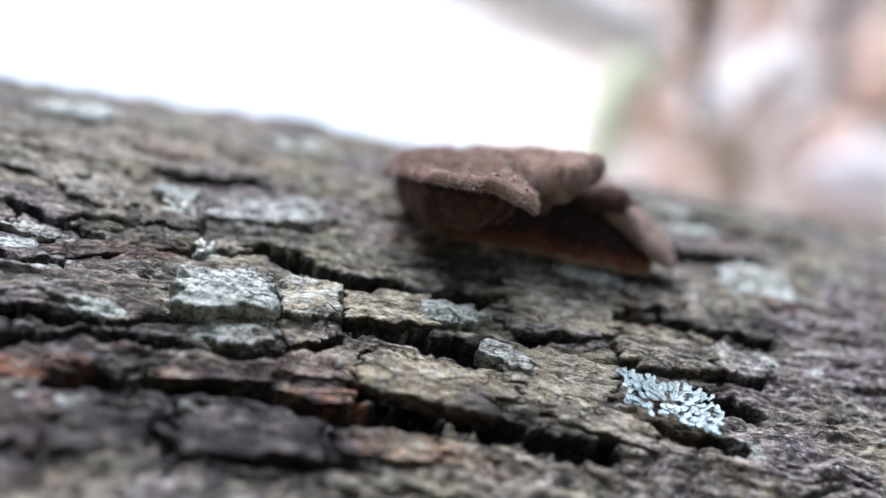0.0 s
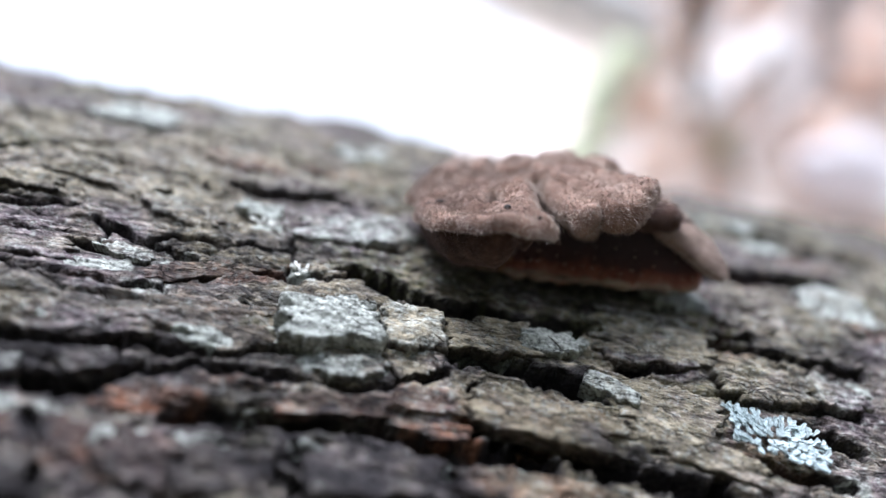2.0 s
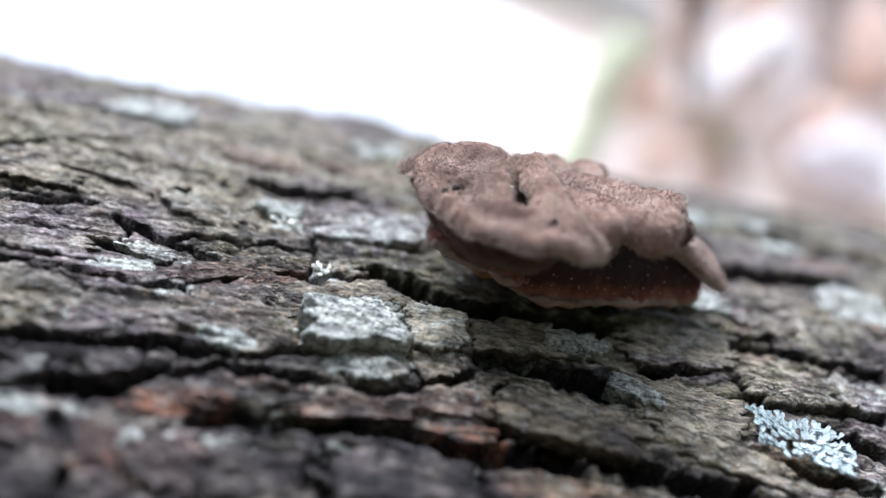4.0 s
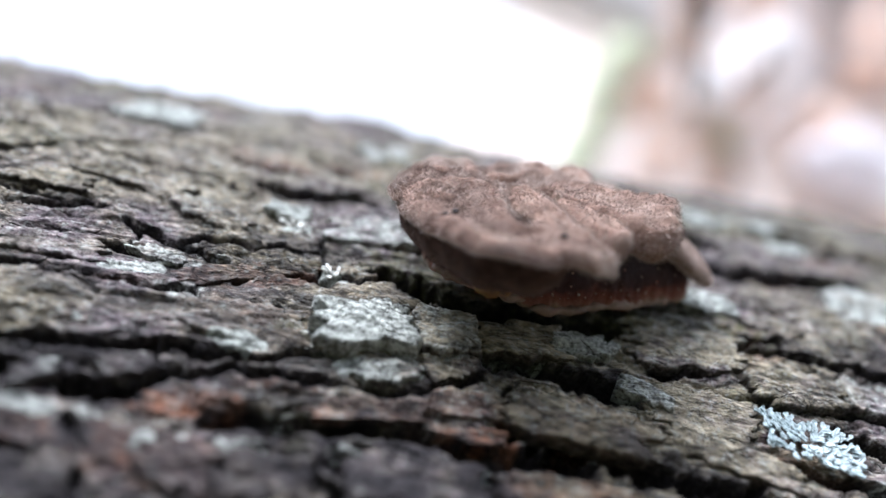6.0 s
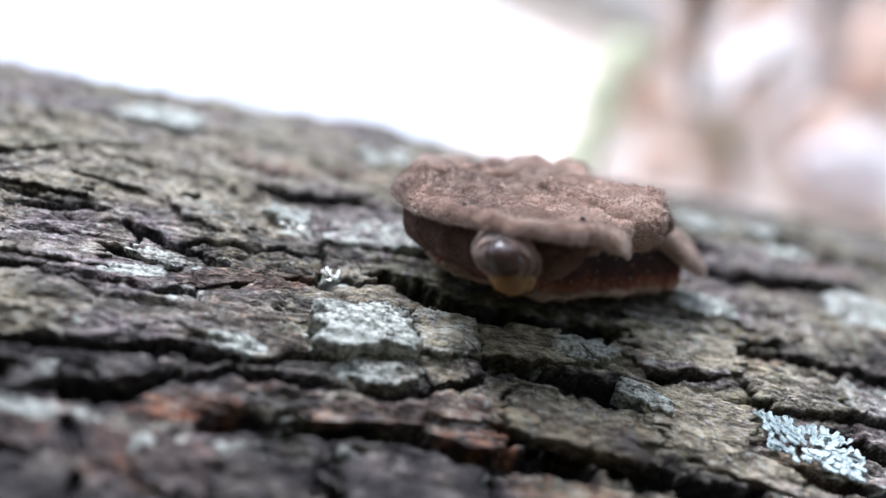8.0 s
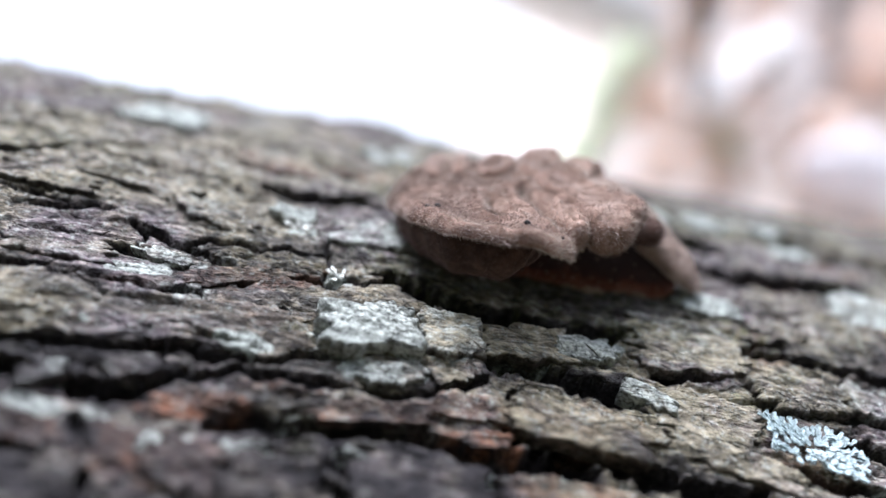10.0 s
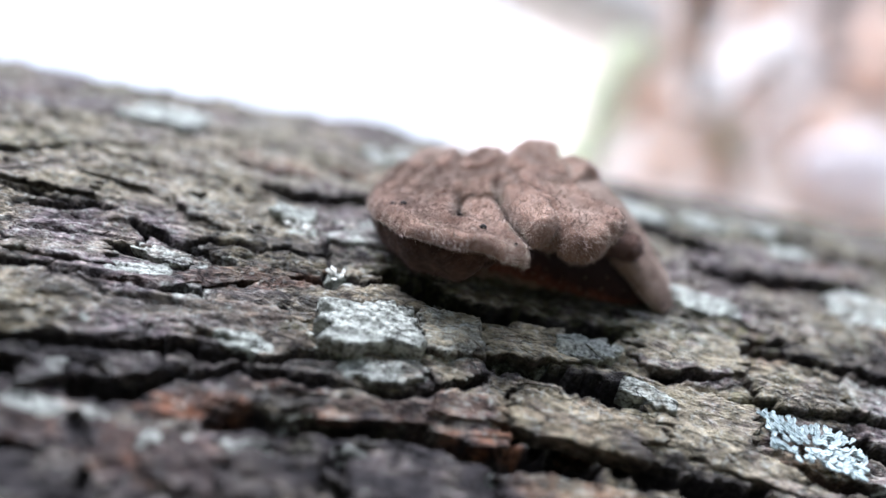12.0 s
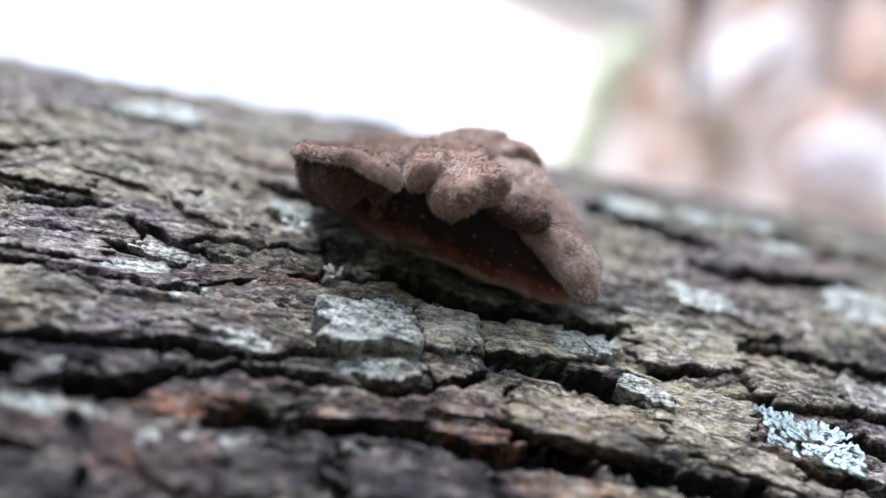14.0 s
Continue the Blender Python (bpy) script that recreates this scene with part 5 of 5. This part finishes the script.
stem("bent_stem", [(0.935, 1.8, 1.001), (0.920, 1.8, 0.863), (0.915, 1.8, 0.774), (0.946, 1.8, 0.690), (0.890, 1.8, 0.604), (0.801, 1.8, 0.529), (0.758, 1.8, 0.440)], [0.070, 0.078, 0.070, 0.036, 0.028, 0.026, 0.020], WOOD_GREY, "grey-brown bent stem on the bank", "tree stem")
# unseen dark wall added behind the viewer to keep light off front faces
n = 40
ang = np.linspace(radians(185), radians(355), n)
rows = np.array([0.0, 0.5, 1.5, 3.0, 4.6])
wx = np.repeat(np.cos(ang)[:, None] * 3.4, 5, 1) * (1 + 0.05 * gradient_noise(np.repeat(ang[:, None], 5, 1) * 5, rows[None] + 0 * ang[:, None], 3))
wy = np.repeat(np.sin(ang)[:, None] * 3.4, 5, 1)
wz = np.repeat(rows[None], n, 0) + 0.5 * gradient_noise(ang[:, None] * 6 + 0 * rows[None], rows[None] + 0 * ang[:, None], 8) * (rows[None] > 1)
woods = mesh_part("backdrop", arrays("backdrop", np.stack([wx, wy, wz], -1).reshape(-1, 3), grid_quads(n, 5)), LIGHT_BLOCK)
tagged(woods, "unseen dark wall that blocks light from behind", "woods", kind="structure")
rng = np.random.RandomState(5)
sx, sy = rng.uniform(0.45, 2.2, 2600), rng.uniform(1.4, 3.2, 2600)
leaf_scatter("dead_leaves", np.stack([sx, sy, ground_height(sx, sy) + 0.02], -1), 0.035, DEADLEAF, "scattered dry orange-brown fallen leaves", "fallen leaves", 6)
tx = rng.rand(620, 3) * np.array((0.085, 0.10, 0.34)) + np.array((-0.03, 1.65, 0.36))
tx[:, 0] += 0.312 + 0.31 * (tx[:, 2] - 0.413) + 0.012 * np.sin(40 * tx[:, 2])
leaf_scatter("shrub", tx, 0.020, GREENLEAF, "light green leafy shrub at the edge of the bank", "shrub", 8)
bx = rng.randn(90, 3) * np.array((0.022, 0.02, 0.024)) + np.array((0.745, 1.93, 0.470))
leaf_scatter("leafy_sprig", bx, 0.016, OLIVELEAF, "small olive-green leafy sprig on the bank", "sprig", 9)
for x, y, z, r in ((0.704, 1.925, 0.395, 0.03), (0.69, 1.99, 0.50, 0.035), (0.47, 1.72, 0.56, 0.03)):
    ox = rng.randn(70, 3) * r + np.array((x, y, z))
    leaf_scatter("leaf_drift", ox, 0.022, DEADLEAF, "drift of dry orange-brown leaves on the bank", "fallen leaves", 11)


# ---- what moves ----
def motions():
    """The caterpillar turns, sways and creeps along the trunk, bends its front, and puts its head out."""
    sway = {t: bend(*turn) for t, *turn in SWAY}
    walk(cat, [(t, TRUNK @ pose(x * MM, y * MM, z * MM, rx, ry, rz + 180)) for t, x, y, z, rx, ry, rz in CREEP])
    walk(shield, list(sway.items()))
    walk(arms[0], [(t, sway[t] @ hinge(*turn)) for t, *turn in LIP])
    walk(head, [(t, pose(x * MM, y * MM, z * MM) @ Matrix.Rotation(radians(-nod), 4, Vector((0.83, -0.55, 0)))) for t, x, y, z, nod in HEAD])


def bend(rx, ry, rz):
    return Matrix.Translation(PIVOT) @ pose(0, 0, 0, rx, ry, rz) @ Matrix.Translation(-PIVOT)


def hinge(rx, ry, rz):
    return Matrix.Translation(HINGE) @ pose(0, 0, 0, rx, ry, rz) @ Matrix.Translation(-HINGE)


CREEP = (
    (0, -12.6, -7.8, 102.6, 5.4, 1.5, -15.3),
    (1, -13.3, -8.2, 102.9, -4.1, 6.6, -21.2),
    (2, -17.8, -11.4, 103.4, -2.2, 5.2, -6.7),
    (3, -19.9, -14.4, 103.9, -3.7, 2.4, 0.6),
    (5.5, -23.1, -20.2, 103.1, 0.7, 2.1, 19.4),
    (6.5, -22.2, -14.7, 102.9, -2.9, 4.3, 13),
    (7.5, -24, -20.8, 103.1, -1.5, 7.1, 21.2),
    (8, -22.4, -14.3, 103, -2.1, 4.2, 13.8),
    (10.5, -22.7, -10.4, 102.6, -12, -0.7, -1.8),
    (11, -23.3, -11.4, 102.9, -19.2, -4, 0.1),
    (12, -24.7, -11.1, 103.5, -12.2, -8.1, -8.1),
    (12.5, -25.8, -12.3, 103.4, -8.6, -1.6, -18.6),
    (13, -27.2, -12.6, 103.4, -0.3, 3.6, -24.9),
    (13.5, -28.7, -12.2, 103.5, 1, 0.5, -31.4),
    (14, -30.1, -11.6, 103.7, -7.6, -1.3, -30.8),
)
SWAY = (
    (0, -1.7, 0, 21.1),
    (1, 4.2, -4, 10.4),
    (2, -0.8, 1.8, 3.2),
    (3, 4.5, -10.2, -5.9),
    (5.5, 2.8, -9.2, -14.2),
    (6.5, 1.2, -8.4, -3),
    (7.5, 3.6, -16, -7.4),
    (8, 1.7, -8.9, 1.3),
    (10.5, 0.7, 7.2, 4.4),
    (11, -1.3, 12, 1.7),
    (12, 4.1, 14.9, 6),
    (12.5, 5.6, 2.5, -3.5),
    (13, -2.4, 1.2, -2.4),
    (13.5, -1.7, 5.7, 0.7),
    (14, 8.6, 6.6, 6.2),
)
LIP = (
    (0, 2.4, -2.7, -17.8),
    (1, 4.8, -4.2, -7.5),
    (2, -0.1, 8.9, -14.2),
    (3, -20.4, 15.9, -6.8),
    (5.5, -17.6, 9.1, 2.5),
    (6.5, 5.9, 4, -4.1),
    (7.5, -8.8, 6.1, 4.5),
    (8, 5, 0.2, 0.7),
    (10.5, 9.7, -0.6, -5.2),
    (11, 9.5, 0.9, -6.5),
    (12, 5.9, -5.8, -2.9),
    (12.5, 5, -3, -1.5),
    (13, 3.4, -4, -0.8),
    (13.5, 6.2, -4.2, 2.8),
    (14, 8, -3.6, -1.4),
)
HEAD = (
    (0, 4.5, 2.5, 3.2, 0),
    (2, 5, 3.2, 2.6, 20),
    (3, 4.6, 2.8, 1.8, 10),
    (5.5, 4.4, 3.2, 2.2, 5),
    (6.5, 7.5, 10.6, 4.9, 0),
    (7.5, 4.3, 4.0, 2.6, 5),
    (8, 7.4, 10.6, 5.2, 0),
    (8.2, 7.4, 10.6, 5.2, 0),
    (10.5, 4.5, 2.5, 3.2, 0),
    (14, 4.5, 2.5, 3.2, 0),
)
motions()
